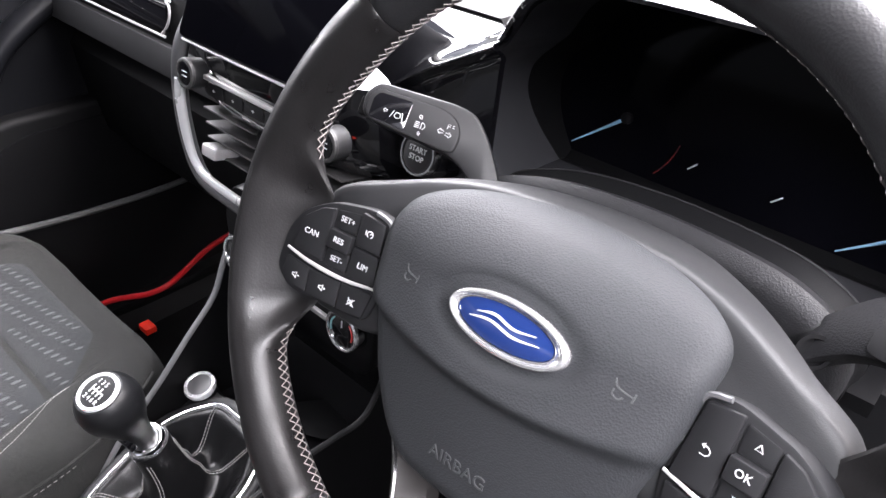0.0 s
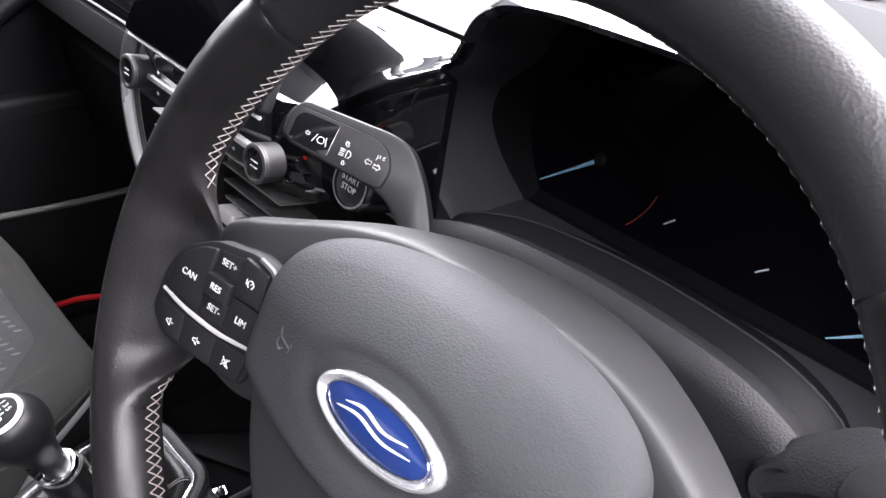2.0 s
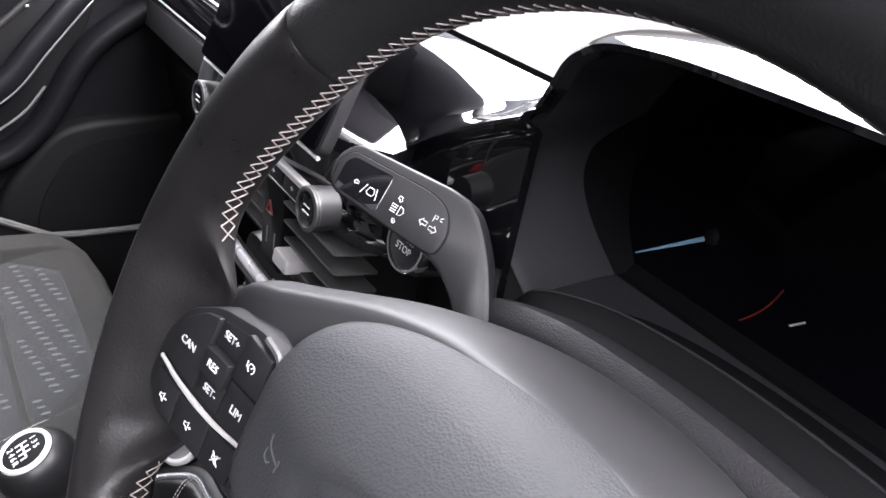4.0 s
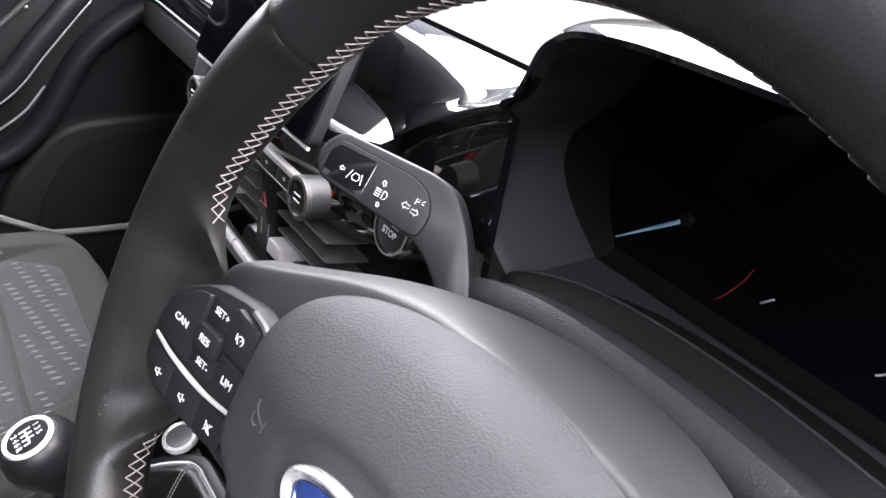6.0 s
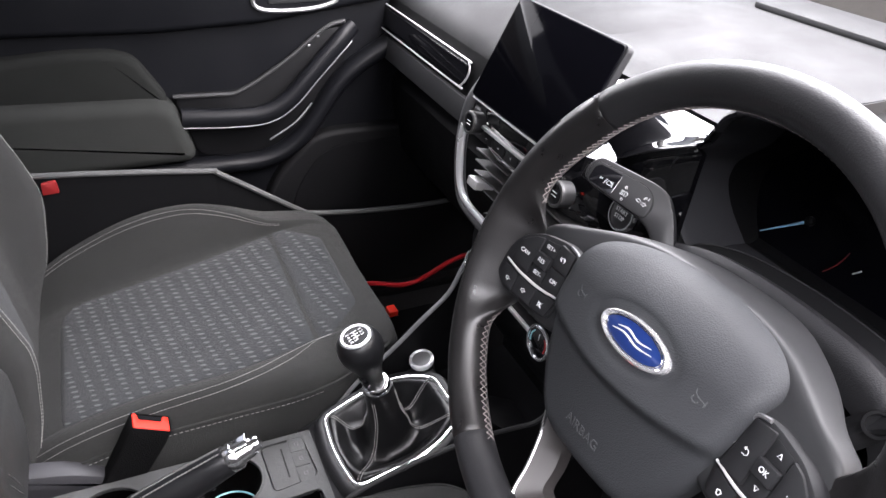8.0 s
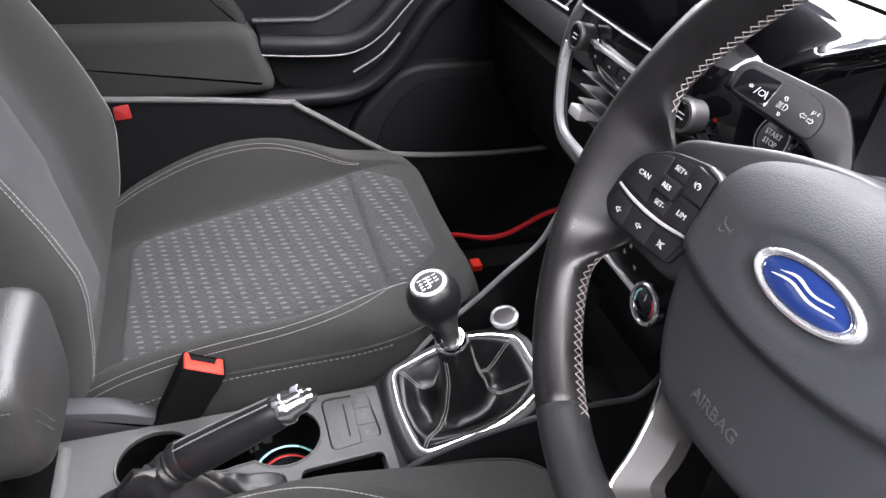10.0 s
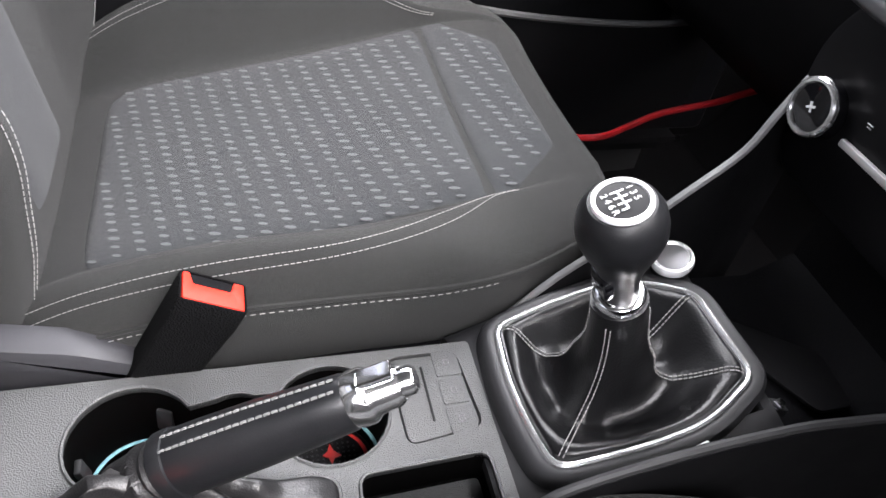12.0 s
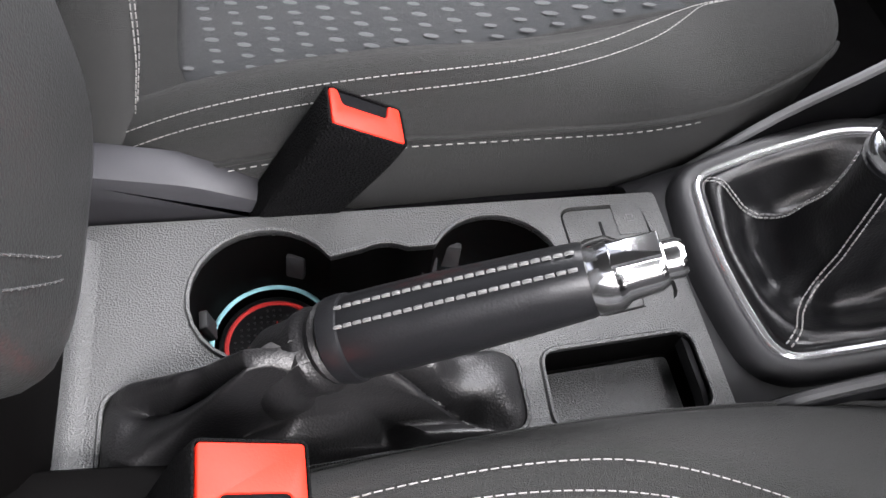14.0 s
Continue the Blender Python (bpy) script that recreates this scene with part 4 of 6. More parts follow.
# lower spoke: a satin U-shaped frame round an open middle
ridge_half = [(0.069, -0.080, -0.031), (0.060, -0.091, -0.029), (0.047, -0.112, -0.026), (0.036, -0.138, -0.020), (0.0285, -0.158, -0.012), (0.020, -0.1635, -0.0105), (0.0, -0.1640, -0.010)]
ridge = spline([(-a, b, c) for a, b, c in ridge_half] + [(a, b, c) for a, b, c in ridge_half[-2::-1]], 4)
inner_half = [(0.050, -0.068, -0.043), (0.040, -0.080, -0.042), (0.027, -0.100, -0.038), (0.014, -0.122, -0.032), (0.010, -0.1325, -0.026), (0.006, -0.1345, -0.024), (0.0, -0.135, -0.024)]
inner = spline([(-a, b, c) for a, b, c in inner_half] + [(a, b, c) for a, b, c in inner_half[-2::-1]], 4)
bm = bmesh.new()
rings = []
for p, q in zip(ridge, inner):
    o = p + (p - q).normalized() * 0.015
    e = p + (p - q).normalized() * 0.003
    i = p.lerp(q, 0.48)
    rings.append([p, V(i.x, i.y, i.z - 0.010), V(i.x, i.y, i.z - 0.022), V(o.x, o.y, p.z - 0.030), V(o.x, o.y, p.z - 0.019), V(e.x, e.y, p.z - 0.003)])
loft(bm, rings)
lower = part("lower_spoke", bm, material("satin_spoke", (0.029, 0.0265, 0.0262), 0.55, spec=0.3, metal=0.1, vary=0.1), WHEEL, "satin grey lower spoke frame")
bm = bmesh.new()
tube(bm, [p + V(0, 0, 0.0006) for p in ridge], 0.0015, 6)
part("bright_edge", bm, CHROME, lower, "bright polished edge")
bm = bmesh.new()
loft(bm, [at(circle(0.058, 40, 0, -0.015), -0.075), at(circle(0.060, 40, 0, -0.015), -0.042)])
part("hub_back", bm, DARK_PLASTIC, WHEEL)

# ---- touchscreen ----
SM = along((0.0, 0.145, 0.775), (0, -0.90, 0.436), (0, 0, 1))
TS = thing("touchscreen", "black free-standing touchscreen, switched off", "screen", SM)
bm = bmesh.new()
slab(bm, rect(-0.103, -0.065, 0.103, 0.062, 0.008), -0.012, -0.002, 0.003)
part("case", bm, COWL_PLASTIC, TS, "dark grey case")
bm = bmesh.new()
prism(bm, rect(-0.100, -0.063, 0.100, 0.060, 0.006), -0.004, 0.0, 0.0012)
part("glass", bm, SCREEN, TS, "dark glass")
bm = bmesh.new()
slab(bm, rect(-0.05, -0.03, 0.05, 0.03, 0.01), -0.07, -0.02, 0.004)
part("mount", bm, DARK_PLASTIC, TS)

# ---- centre stack ----
STACK = thing("centre_stack", "centre stack with audio knobs, vents and climate panel", "centre stack")
bm = bmesh.new()
pr = [(0.190, 0.735), (0.128, 0.722), (0.122, 0.700), (0.124, 0.665), (0.136, 0.645), (0.150, 0.64)]
sheet(bm, [[(x, y + 0.03 * (abs(x) / 0.13) ** 4, z) for x in (-0.128, -0.1, -0.05, 0, 0.05, 0.1, 0.128)] for y, z in pr], 0.015, (0, 1, 0))
part("audio_panel", bm, PIANO, STACK, "glossy black audio panel")
for x in (-0.081, 0.113):
    km = along((x, 0.122, 0.686), (0, -0.985, 0.17))
    bm = bmesh.new()
    lathe(bm, [(-0.002, 0.0135), (0.010, 0.0140), (0.0135, 0.0142), (0.0150, 0.0132), (0.0150, 0.0110), (0.0138, 0.0105)], 40, m=km)
    knob = part("knob", bm, STALK_PLASTIC, STACK, "black knob")
    bm = bmesh.new()
    lathe(bm, [(0.004, 0.0106), (0.0140, 0.0106), (0.0145, 0.0095), (0.0145, 0)], 32, m=km)
    part("knob_cap", bm, PIANO, knob)
    bm = bmesh.new()
    lathe(bm, [(0.0120, 0.0142), (0.0146, 0.0139), (0.0153, 0.0128), (0.0152, 0.0112), (0.0140, 0.0106)], 40, m=km)
    part("knob_rim", bm, KNOB, knob, "satin rim")
    bm = bmesh.new()
    for v in (-0.002, 0.002):
        tube(bm, [(-0.004, v, 0.0147), (0.004, v, 0.0147)], 0.0005, 4, m=km)
    part("knob_mark", bm, MARK, knob)
bm = bmesh.new()
slab(bm, rect(-0.075, -0.0022, 0.092, 0.0022, 0.001), 0.0, 0.006, 0.001, m=along((0, 0.124, 0.686), (0, -0.985, 0.17)))
part("silver_bar", bm, SATIN, STACK, "satin silver bar")
for i, x in enumerate((-0.06, -0.03, 0.0, 0.03, 0.06)):
    bm = bmesh.new()
    prism(bm, rect(-0.0135, -0.006, 0.0135, 0.006, 0.001), -0.003, 0.0012, 0.0006, m=along((x, 0.1235, 0.674), (0, -0.985, 0.17)))
    k = part("button", bm, BUTTON, STACK)
    mark("symbol", k, [[(-0.002, 0), (0.002, 0)], [(0.0, -0.0015), (0.0, 0.0015)]], 0.0004, along((x, 0.1222, 0.674), (0, -0.985, 0.17)))
bm = bmesh.new()
tube(bm, [(-0.10, 0.1215, 0.713), (0.0, 0.1205, 0.713), (0.10, 0.1215, 0.713)], 0.0015, 6)
part("edge_line", bm, SATIN, STACK)
# vents: housing, slats, direction tabs and the hazard switch between them
bm = bmesh.new()
sheet(bm, [[(x, y, z) for x in (-0.125, 0, 0.125)] for y, z in ((0.185, 0.65), (0.185, 0.575))], 0.01, (0, 1, 0))
part("vent_back", bm, DARK_PLASTIC, STACK)
for x0, x1 in ((-0.103, -0.020), (0.020, 0.103)):
    for i in range(4):
        z = 0.592 + 0.0155 * i
        bm = bmesh.new()
        slab(bm, rect(x0, -0.018, x1, 0.018, 0.003), -0.001, 0.001, 0.0008, m=pose(0, 0.150, z, -14, 0, 0))
        part("slat", bm, KNOB, STACK, "grey vent slat")
    bm = bmesh.new()
    slab(bm, rect(-0.012, -0.015, 0.012, 0.015, 0.003), -0.006, 0.006, 0.002, m=pose(x0 + 0.017, 0.136, 0.600, -14, 0, 0))
    part("vent_tab", bm, SATIN, STACK, "grey vent tab")
bm = bmesh.new()
prism(bm, rect(-0.018, -0.036, 0.018, 0.036, 0.003), -0.03, 0.0, 0.002, m=along((0, 0.132, 0.613), (0, -0.97, 0.1)))
hz = part("switch_block", bm, DARK_PLASTIC, STACK, "dark switch block")
mark("hazard_symbol", hz, [[(0, 0.006), (0.006, -0.004), (-0.006, -0.004), (0, 0.006)]], 0.0008, along((0, 0.1305, 0.628), (0, -0.97, 0.1)), material("dark_red", (0.16, 0.012, 0.01), 0.5))
mark("symbol", hz, [[(-0.007, 0.008), (-0.007, -0.006)], [(0.007, 0.008), (0.007, -0.006)]], 0.0012, along((0, 0.131, 0.600), (0, -0.97, 0.1)), SATIN_DARK)
# chrome surround: a wide U
u_path = [(-0.1225, 0.124, 0.668), (-0.122, 0.121, 0.645), (-0.118, 0.120, 0.605), (-0.106, 0.119, 0.583), (-0.080, 0.1185, 0.5735), (0, 0.1180, 0.571), (0.080, 0.1185, 0.5735), (0.106, 0.119, 0.583), (0.116, 0.1198, 0.598)]
bm = bmesh.new()
tube(bm, spline(u_path, 6), lambda t: 0.0072, 12, flat=0.6, up=(0, 1, 0.5))
part("chrome_surround", bm, BRIGHT, STACK, "bright chrome surround of the vents")
bm = bmesh.new()
sidep = spline([(-0.128, 0.150, 0.722), (-0.132, 0.134, 0.690), (-0.132, 0.127, 0.645), (-0.128, 0.126, 0.600), (-0.113, 0.125, 0.570), (-0.082, 0.124, 0.561), (0, 0.1235, 0.559), (0.082, 0.124, 0.561), (0.113, 0.125, 0.570), (0.126, 0.126, 0.592)], 6)
tube(bm, sidep, 0.0085, 10, flat=0.9, up=(0, 1, 0))
part("stack_frame", bm, FRAME, STACK, "satin dark grey outer frame")
# climate panel
bm = bmesh.new()
prism(bm, rounded([(-0.122, 0.51), (-0.118, 0.43), (-0.10, 0.405), (0.10, 0.405), (0.118, 0.43), (0.122, 0.51), (0.10, 0.553), (-0.10, 0.553)], 0.02, 5), -0.03, 0.0, 0.004, m=Matrix(((1, 0, 0, 0), (0, 0, -1, 0.150), (0, 1, 0, 0), (0, 0, 0, 1))))
clim = part("climate_panel", bm, SATIN_BLACK, STACK, "glossy black climate panel")
for x in (-0.0885, 0.0885):
    dm = along((x, 0.149, 0.469), (0, -0.99, 0.12))
    bm = bmesh.new()
    lathe(bm, [(-0.004, 0.0238), (0.009, 0.0232), (0.0095, 0.0226), (0.0095, 0)], 48, m=dm)
    dial = part("climate_dial", bm, PIANO, STACK, "black climate dial with a bright ring")
    bm = bmesh.new()
    lathe(bm, [(0.0085, 0.0228), (0.0118, 0.0226), (0.0130, 0.0212), (0.0126, 0.0190), (0.0100, 0.0184)], 48, m=dm)
    part("dial_ring", bm, POLISHED, dial, "bright ring")
    bm = bmesh.new()
    lathe(bm, [(0.0, 0.0186), (0.0108, 0.0186), (0.0112, 0.017), (0.0112, 0)], 40, m=dm)
    part("dial_face", bm, PIANO, dial)
    bm = bmesh.new()
    if x < 0:
        for q in range(4):
            c, s = math.cos(q * math.pi / 2 + 0.5), math.sin(q * math.pi / 2 + 0.5)
            tube(bm, [(0, 0, 0.0114), (0.004 * c, 0.004 * s, 0.0114)], 0.001, 5, m=dm)
    else:
        tube(bm, [(0, 0.004, 0.0114), (0, 0.012, 0.0114)], 0.0007, 5, m=dm)
    part("dial_mark", bm, MARK, dial)
    if x > 0:
        for nm, mat, s in (("cold_mark", TEAL, 1), ("hot_mark", RED_MARK, -1)):
            bm = bmesh.new()
            tube(bm, [(-s * 0.0155 * math.cos(radians(a)), 0.0155 * math.sin(radians(a)), 0.0113) for a in range(-20, 60, 10)], 0.0009, 5, m=dm)
            part(nm, bm, mat, dial)
bm = bmesh.new()
slab(bm, rect(-0.060, -0.003, 0.066, 0.003, 0.0015), 0, 0.005, 0.0012, m=Matrix.Translation((0.003, 0.150, 0.461)) @ Matrix.Rotation(radians(90), 4, "X"))
part("silver_bar", bm, SATIN, clim, "satin silver bar")
for x, z in ((-0.045, 0.482), (-0.022, 0.487), (0.0, 0.482), (0.022, 0.487), (0.045, 0.482), (-0.03, 0.500), (0.03, 0.500)):
    mark("symbol", clim, [[(-0.0028, 0.001), (0.0028, 0.001)], [(-0.002, -0.0015), (0.002, -0.0015)]], 0.0006, along((x, 0.1497, z), (0, -1, 0)), FRAME)
for x0, x1 in ((-0.043, -0.012), (-0.008, 0.010)):
    bm = bmesh.new()
    slab(bm, rect(x0, -0.003, x1, 0.003, 0.001), 0, 0.0015, 0.0005, m=Matrix.Translation((0, 0.1495, 0.528)) @ Matrix.Rotation(radians(90), 4, "X"))
    part("indicator_lamp", bm, SATIN_DARK, clim)

# ---- centre console ----
CON = thing("centre_console", "dark grey plastic centre console with cup holders", "centre console")


def arc(cx, cy, r, a0, a1, n=10):
    return [Vector((cx + r * math.cos(radians(a0 + (a1 - a0) * i / n)), cy + r * math.sin(radians(a0 + (a1 - a0) * i / n)))) for i in range(n + 1)]


cup = arc(-0.008, -0.362, 0.043, 120, 410, 22) + arc(-0.006, -0.293, 0.030, -35, 20, 5) + arc(-0.008, -0.226, 0.043, -50, 236, 22) + arc(-0.006, -0.293, 0.030, 150, 205, 5)
usb = rounded([(-0.052, -0.178), (0.028, -0.176), (0.020, -0.116), (-0.052, -0.121)], 0.010, 4)
tray = rounded([(0.044, -0.214), (0.090, -0.216), (0.089, -0.119), (0.040, -0.119)], 0.010, 4)
boot_hole = rounded([(0.040, -0.445), (0.094, -0.445), (0.088, -0.228), (0.042, -0.228)], 0.012, 4)
outer = rounded([(-0.062, -0.52), (0.104, -0.52), (0.102, -0.30), (0.100, -0.108), (-0.060, -0.108), (-0.060, -0.30)], [0.005, 0.005, 0.02, 0.004, 0.004, 0.02], 3)
TOPZ = 0.27
bm = bmesh.new()
holed(bm, outer, [cup, usb, tray, boot_hole], TOPZ)
for loop, depth in ((outer, 0.24), (cup, 0.006), (usb, 0.006), (tray, 0.006), (boot_hole, 0.006)):
    vs = [[bm.verts.new((p[0], p[1], TOPZ - d)) for p in loop] for d in (0, depth)]
    for i in range(len(loop)):
        j = (i + 1) % len(loop)
        bm.faces.new((vs[0][i], vs[0][j], vs[1][j], vs[1][i]))
part("top_plate", bm, CONSOLE, CON, "grained dark grey top plate", sharp=50)
# the wells' inner shade is put into their colour
for name, loop, depth, k, mat in (("cup_well", cup, 0.085, 0.004, SHADE_BLACK), ("tray_well", tray, 0.030, 0.002, SHADE_BLACK)):
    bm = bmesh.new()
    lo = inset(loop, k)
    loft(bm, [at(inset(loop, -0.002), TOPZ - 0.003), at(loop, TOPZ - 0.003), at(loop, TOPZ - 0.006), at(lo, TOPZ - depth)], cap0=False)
    part(name, bm, mat, CON, "deep well, its shade put into a black colour")
bm = bmesh.new()
prism(bm, inset(tray, 0.0045), TOPZ - 0.034, TOPZ - 0.0285, 0.001)
part("tray_floor", bm, CONSOLE, CON, "grained grey tray floor")
for loop, nm in ((cup, "cup_rim"), (tray, "tray_rim"), (boot_hole, "boot_rim")):
    bm = bmesh.new()
    ring = [(p[0], p[1], TOPZ + 0.0005) for p in loop]
    tube(bm, ring + ring[:1], 0.0014, 5)
    part(nm, bm, CONSOLE, CON)
for cx, cy, a in ((-0.045, -0.345, 70), (-0.035, -0.262, 110), (0.028, -0.345, -60), (-0.044, -0.245, 80), (-0.008, -0.399, 182)):
    bm = bmesh.new()
    slab(bm, rect(-0.006, -0.010, 0.006, 0.010, 0.002), -0.002, 0.003, 0.001, m=pose(cx, cy, 0.236, 80, 0, a))
    part("grip_tab", bm, SMOOTH_PLASTIC, CON, "grey rubber grip tab")
# switch panel in front of the cups
bm = bmesh.new()
prism(bm, inset(usb, 0.0017), TOPZ - 0.010, TOPZ - 0.001, 0.0012)
sw = part("switch_panel", bm, CONSOLE, CON, "dark grey panel with a slot and buttons")
bm = bmesh.new()
slab(bm, rect(-0.040, -0.0010, 0.010, 0.0010, 0.0005, 2), 0, 0.0008, 0.0003, m=Matrix.Translation((0.0, -0.152, TOPZ - 0.0012)))
part("slot", bm, DARK_PLASTIC, sw)
for i in range(3):
    c = V(-0.041 + 0.026 * i, -0.131, TOPZ - 0.0012)
    bm = bmesh.new()
    prism(bm, rect(-0.0122, -0.0105, 0.0122, 0.0105, 0.002, 3), -0.002, 0.001, 0.0008, m=Matrix.Translation(c))
    part("button", bm, CONSOLE, sw)
    mark("symbol", sw, [[(-0.0025, -0.002), (0.0025, -0.002), (0.0025, 0.002), (-0.0025, 0.002), (-0.0025, -0.002)]], 0.0003, Matrix.Translation(c + V(0, 0, 0.0012)), SATIN_DARK)
# raised front part that carries the gear lever
hump = [(-0.125, 0.262), (-0.108, 0.269), (-0.09, 0.279), (-0.03, 0.301), (0.03, 0.321), (0.065, 0.333), (0.078, 0.328)]


def deck(y):
    return lerp_rows([(a, b) for a, b in hump], y)[0]


bm = bmesh.new()
rows = []
for y in (-0.122, -0.112, -0.10, -0.0865, -0.085, -0.04, 0.0, 0.04, 0.062, 0.072):
    z = deck(y)
    sunk = 0.045 if -0.086 < y < 0.05 else 0.0
    rows.append([(-0.084, y, z - 0.06), (-0.080, y, z - 0.012), (-0.072, y, z - 0.003), (-0.062, y, z), (-0.058, y, z - sunk), (0.0, y, z - sunk), (0.070, y, z - sunk), (0.075, y, z), (0.094, y, z - 0.003), (0.104, y, z - 0.012), (0.108, y, z - 0.08)])
sheet(bm, rows, 0.01, (0, 0, -1))
part("gear_deck", bm, STALK_PLASTIC, CON, "smooth black raised deck")
# low cubby before the climate panel
bm = bmesh.new()
sheet(bm, [[(x, y, z) for x in (-0.08, 0.0, 0.103)] for y, z in ((0.070, 0.328), (0.072, 0.300), (0.16, 0.296), (0.20, 0.32), (0.205, 0.42))], 0.01, (0, 0.3, -1))
part("cubby_floor", bm, CARPET, CON, "black cubby")
bm = bmesh.new()
slab(bm, rounded([(-0.045, 0.078), (-0.028, 0.075), (0.070, 0.128), (0.070, 0.160), (0.02, 0.165)], 0.006), 0.302, 0.306, 0.001)
part("rubber_pad", bm, DARK_PLASTIC, CON, "dark rubber pad")
# side walls with their rolled top edges
left_edge = [(-0.085, -0.140, 0.225), (-0.085, -0.087, 0.250), (-0.085, -0.03, 0.314), (-0.086, 0.019, 0.356), (-0.092, 0.066, 0.394), (-0.103, 0.110, 0.422), (-0.112, 0.134, 0.455), (-0.123, 0.163, 0.489), (-0.124, 0.18, 0.492)]
right_edge = [(0.107, -0.16, 0.268), (0.107, -0.12, 0.300), (0.107, -0.09, 0.322), (0.107, -0.02, 0.342), (0.107, 0.06, 0.352), (0.109, 0.11, 0.352), (0.113, 0.15, 0.36), (0.118, 0.18, 0.42)]
for edge, t in ((left_edge, 0.006), (right_edge, -0.008)):
    pts = spline(edge, 4)
    bm = bmesh.new()
    rows = [[(p.x, p.y, max(0.005, p.z - d)) for p in pts] for d in (0.0, 0.05, 0.12, 0.4)]
    sheet(bm, rows, abs(t), (t, 0, 0))
    wall = part("side_wall", bm, DARK_PLASTIC, CON, "black side wall")
    bm = bmesh.new()
    tube(bm, [p + V(t * 0.5, 0, 0) for p in pts], 0.0034, 8)
    part("edge", bm, SATIN_DARK if t > 0 else SMOOTH_PLASTIC, wall)
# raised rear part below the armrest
# coloured near black in place of the shade under the armrest
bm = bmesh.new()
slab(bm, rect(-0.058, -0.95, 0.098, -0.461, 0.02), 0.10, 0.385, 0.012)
part("rear_box", bm, SHADE_BLACK, CON, "box below the armrest, blackened for shade")
bm = bmesh.new()
sheet(bm, [[(x, -0.4515 - 0.0095 * math.sin(a), 0.2705 + 0.012 * (1 - math.cos(a))) for x in (-0.050, -0.03, 0.0, 0.03, 0.06, 0.097)] for a in (0.0, 0.3, 0.6, 0.9, 1.2, math.pi / 2)], 0.003, (0, -0.7, -0.7))
part("box_fillet", bm, CONSOLE, CON, "rounded grey foot of the box")
bm = bmesh.new()
slab(bm, rect(-0.075, -0.12, 0.104, 0.30, 0.01), 0.0, 0.25, 0.005)
part("tunnel", bm, DARK_PLASTIC, CON)
bm = bmesh.new()
loft(bm, [[(0.064, 0.072, z), (0.068, 0.083, z + 0.001), (0.078, 0.081, z + 0.002), (0.074, 0.070, z + 0.001)] for z in (0.328, 0.320)])
slab(bm, rect(-0.002, -0.004, 0.004, 0.004, 0.001), 0.0, 0.006, 0.001, m=pose(0.071, 0.0765, 0.327, 0, 0, 20))
part("clip", bm, CHROME, CON, "small bright metal clip")

# ---- gear lever ----
GEAR = thing("gear_lever", "black gear lever with a leather boot and chrome surround", "gear lever")
bez = rounded([(-0.0575, -0.0905), (-0.006, -0.0950), (0.036, -0.0925), (0.0745, -0.0860), (0.0790, -0.026), (0.0765, 0.022), (0.052, 0.0665), (0.005, 0.0645), (-0.031, 0.0640), (-0.0545, 0.036), (-0.0670, 0.008), (-0.0650, -0.045)], [0.013, 0.02, 0.02, 0.016, 0.02, 0.02, 0.013, 0.02, 0.014, 0.014, 0.018, 0.02], 6)
bez = [Vector(a) for a, b in zip(bez, bez[1:] + bez[:1]) if math.hypot(a[0] - b[0], a[1] - b[1]) > 1e-4]


def bez_z(y):
    return 0.290 + 0.327 * (y + 0.084)


def bez_ring(k, dz):
    return [(p[0], p[1], bez_z(p[1]) + dz) for p in inset(bez, k)]


bm = bmesh.new()
loft(bm, [bez_ring(-0.0125, -0.014), bez_ring(-0.0120, -0.005), bez_ring(-0.009, -0.001), bez_ring(-0.004, 0.0005), bez_ring(0.0, -0.001)], cap0=False, cap1=False)
part("surround", bm, STALK_PLASTIC, GEAR, "smooth black raised surround")
bm = bmesh.new()
loft(bm, [bez_ring(-0.0010, -0.004), bez_ring(-0.0005, 0.0010), bez_ring(0.001, 0.0022), bez_ring(0.003, 0.0020), bez_ring(0.0042, 0.0004), bez_ring(0.0045, -0.004)], cap0=False, cap1=False)
part("chrome_ring", bm, POLISHED, GEAR, "bright chrome surround")
bm = bmesh.new()
loft(bm, [[(x, y, bez_z(y) + dz) for x, y in ((0.0805, -0.032), (0.0800, 0.012), (0.0900, 0.018), (0.0935, 0.010), (0.0915, -0.030))] for dz in (-0.012, -0.0015)])
part("flange", bm, BRIGHT, GEAR, "pale flange beside the chrome surround")
COL = V(0.003, -0.035, 0.385)
AX = V(0.003, -0.029, 0.089).normalized()
base = inset(bez, 0.0044)
hub = Vector((COL.x + 0.004, COL.y + 0.012))
corners = [min(range(len(base)), key=lambda i: math.hypot(base[i][0] - a, base[i][1] - b)) for a, b in ((-0.052, -0.085), (0.068, -0.080), (0.048, 0.060), (-0.030, 0.058))]
seam_angles = [math.atan2(base[i][1] - hub.y, base[i][0] - hub.x) for i in corners]


def seam_near(ang):
    """1 on a seam of the boot, falling off to either side."""
    return sum(math.exp(-((((ang - a + math.pi) % (2 * math.pi)) - math.pi) / 0.30) ** 2) for a in seam_angles)


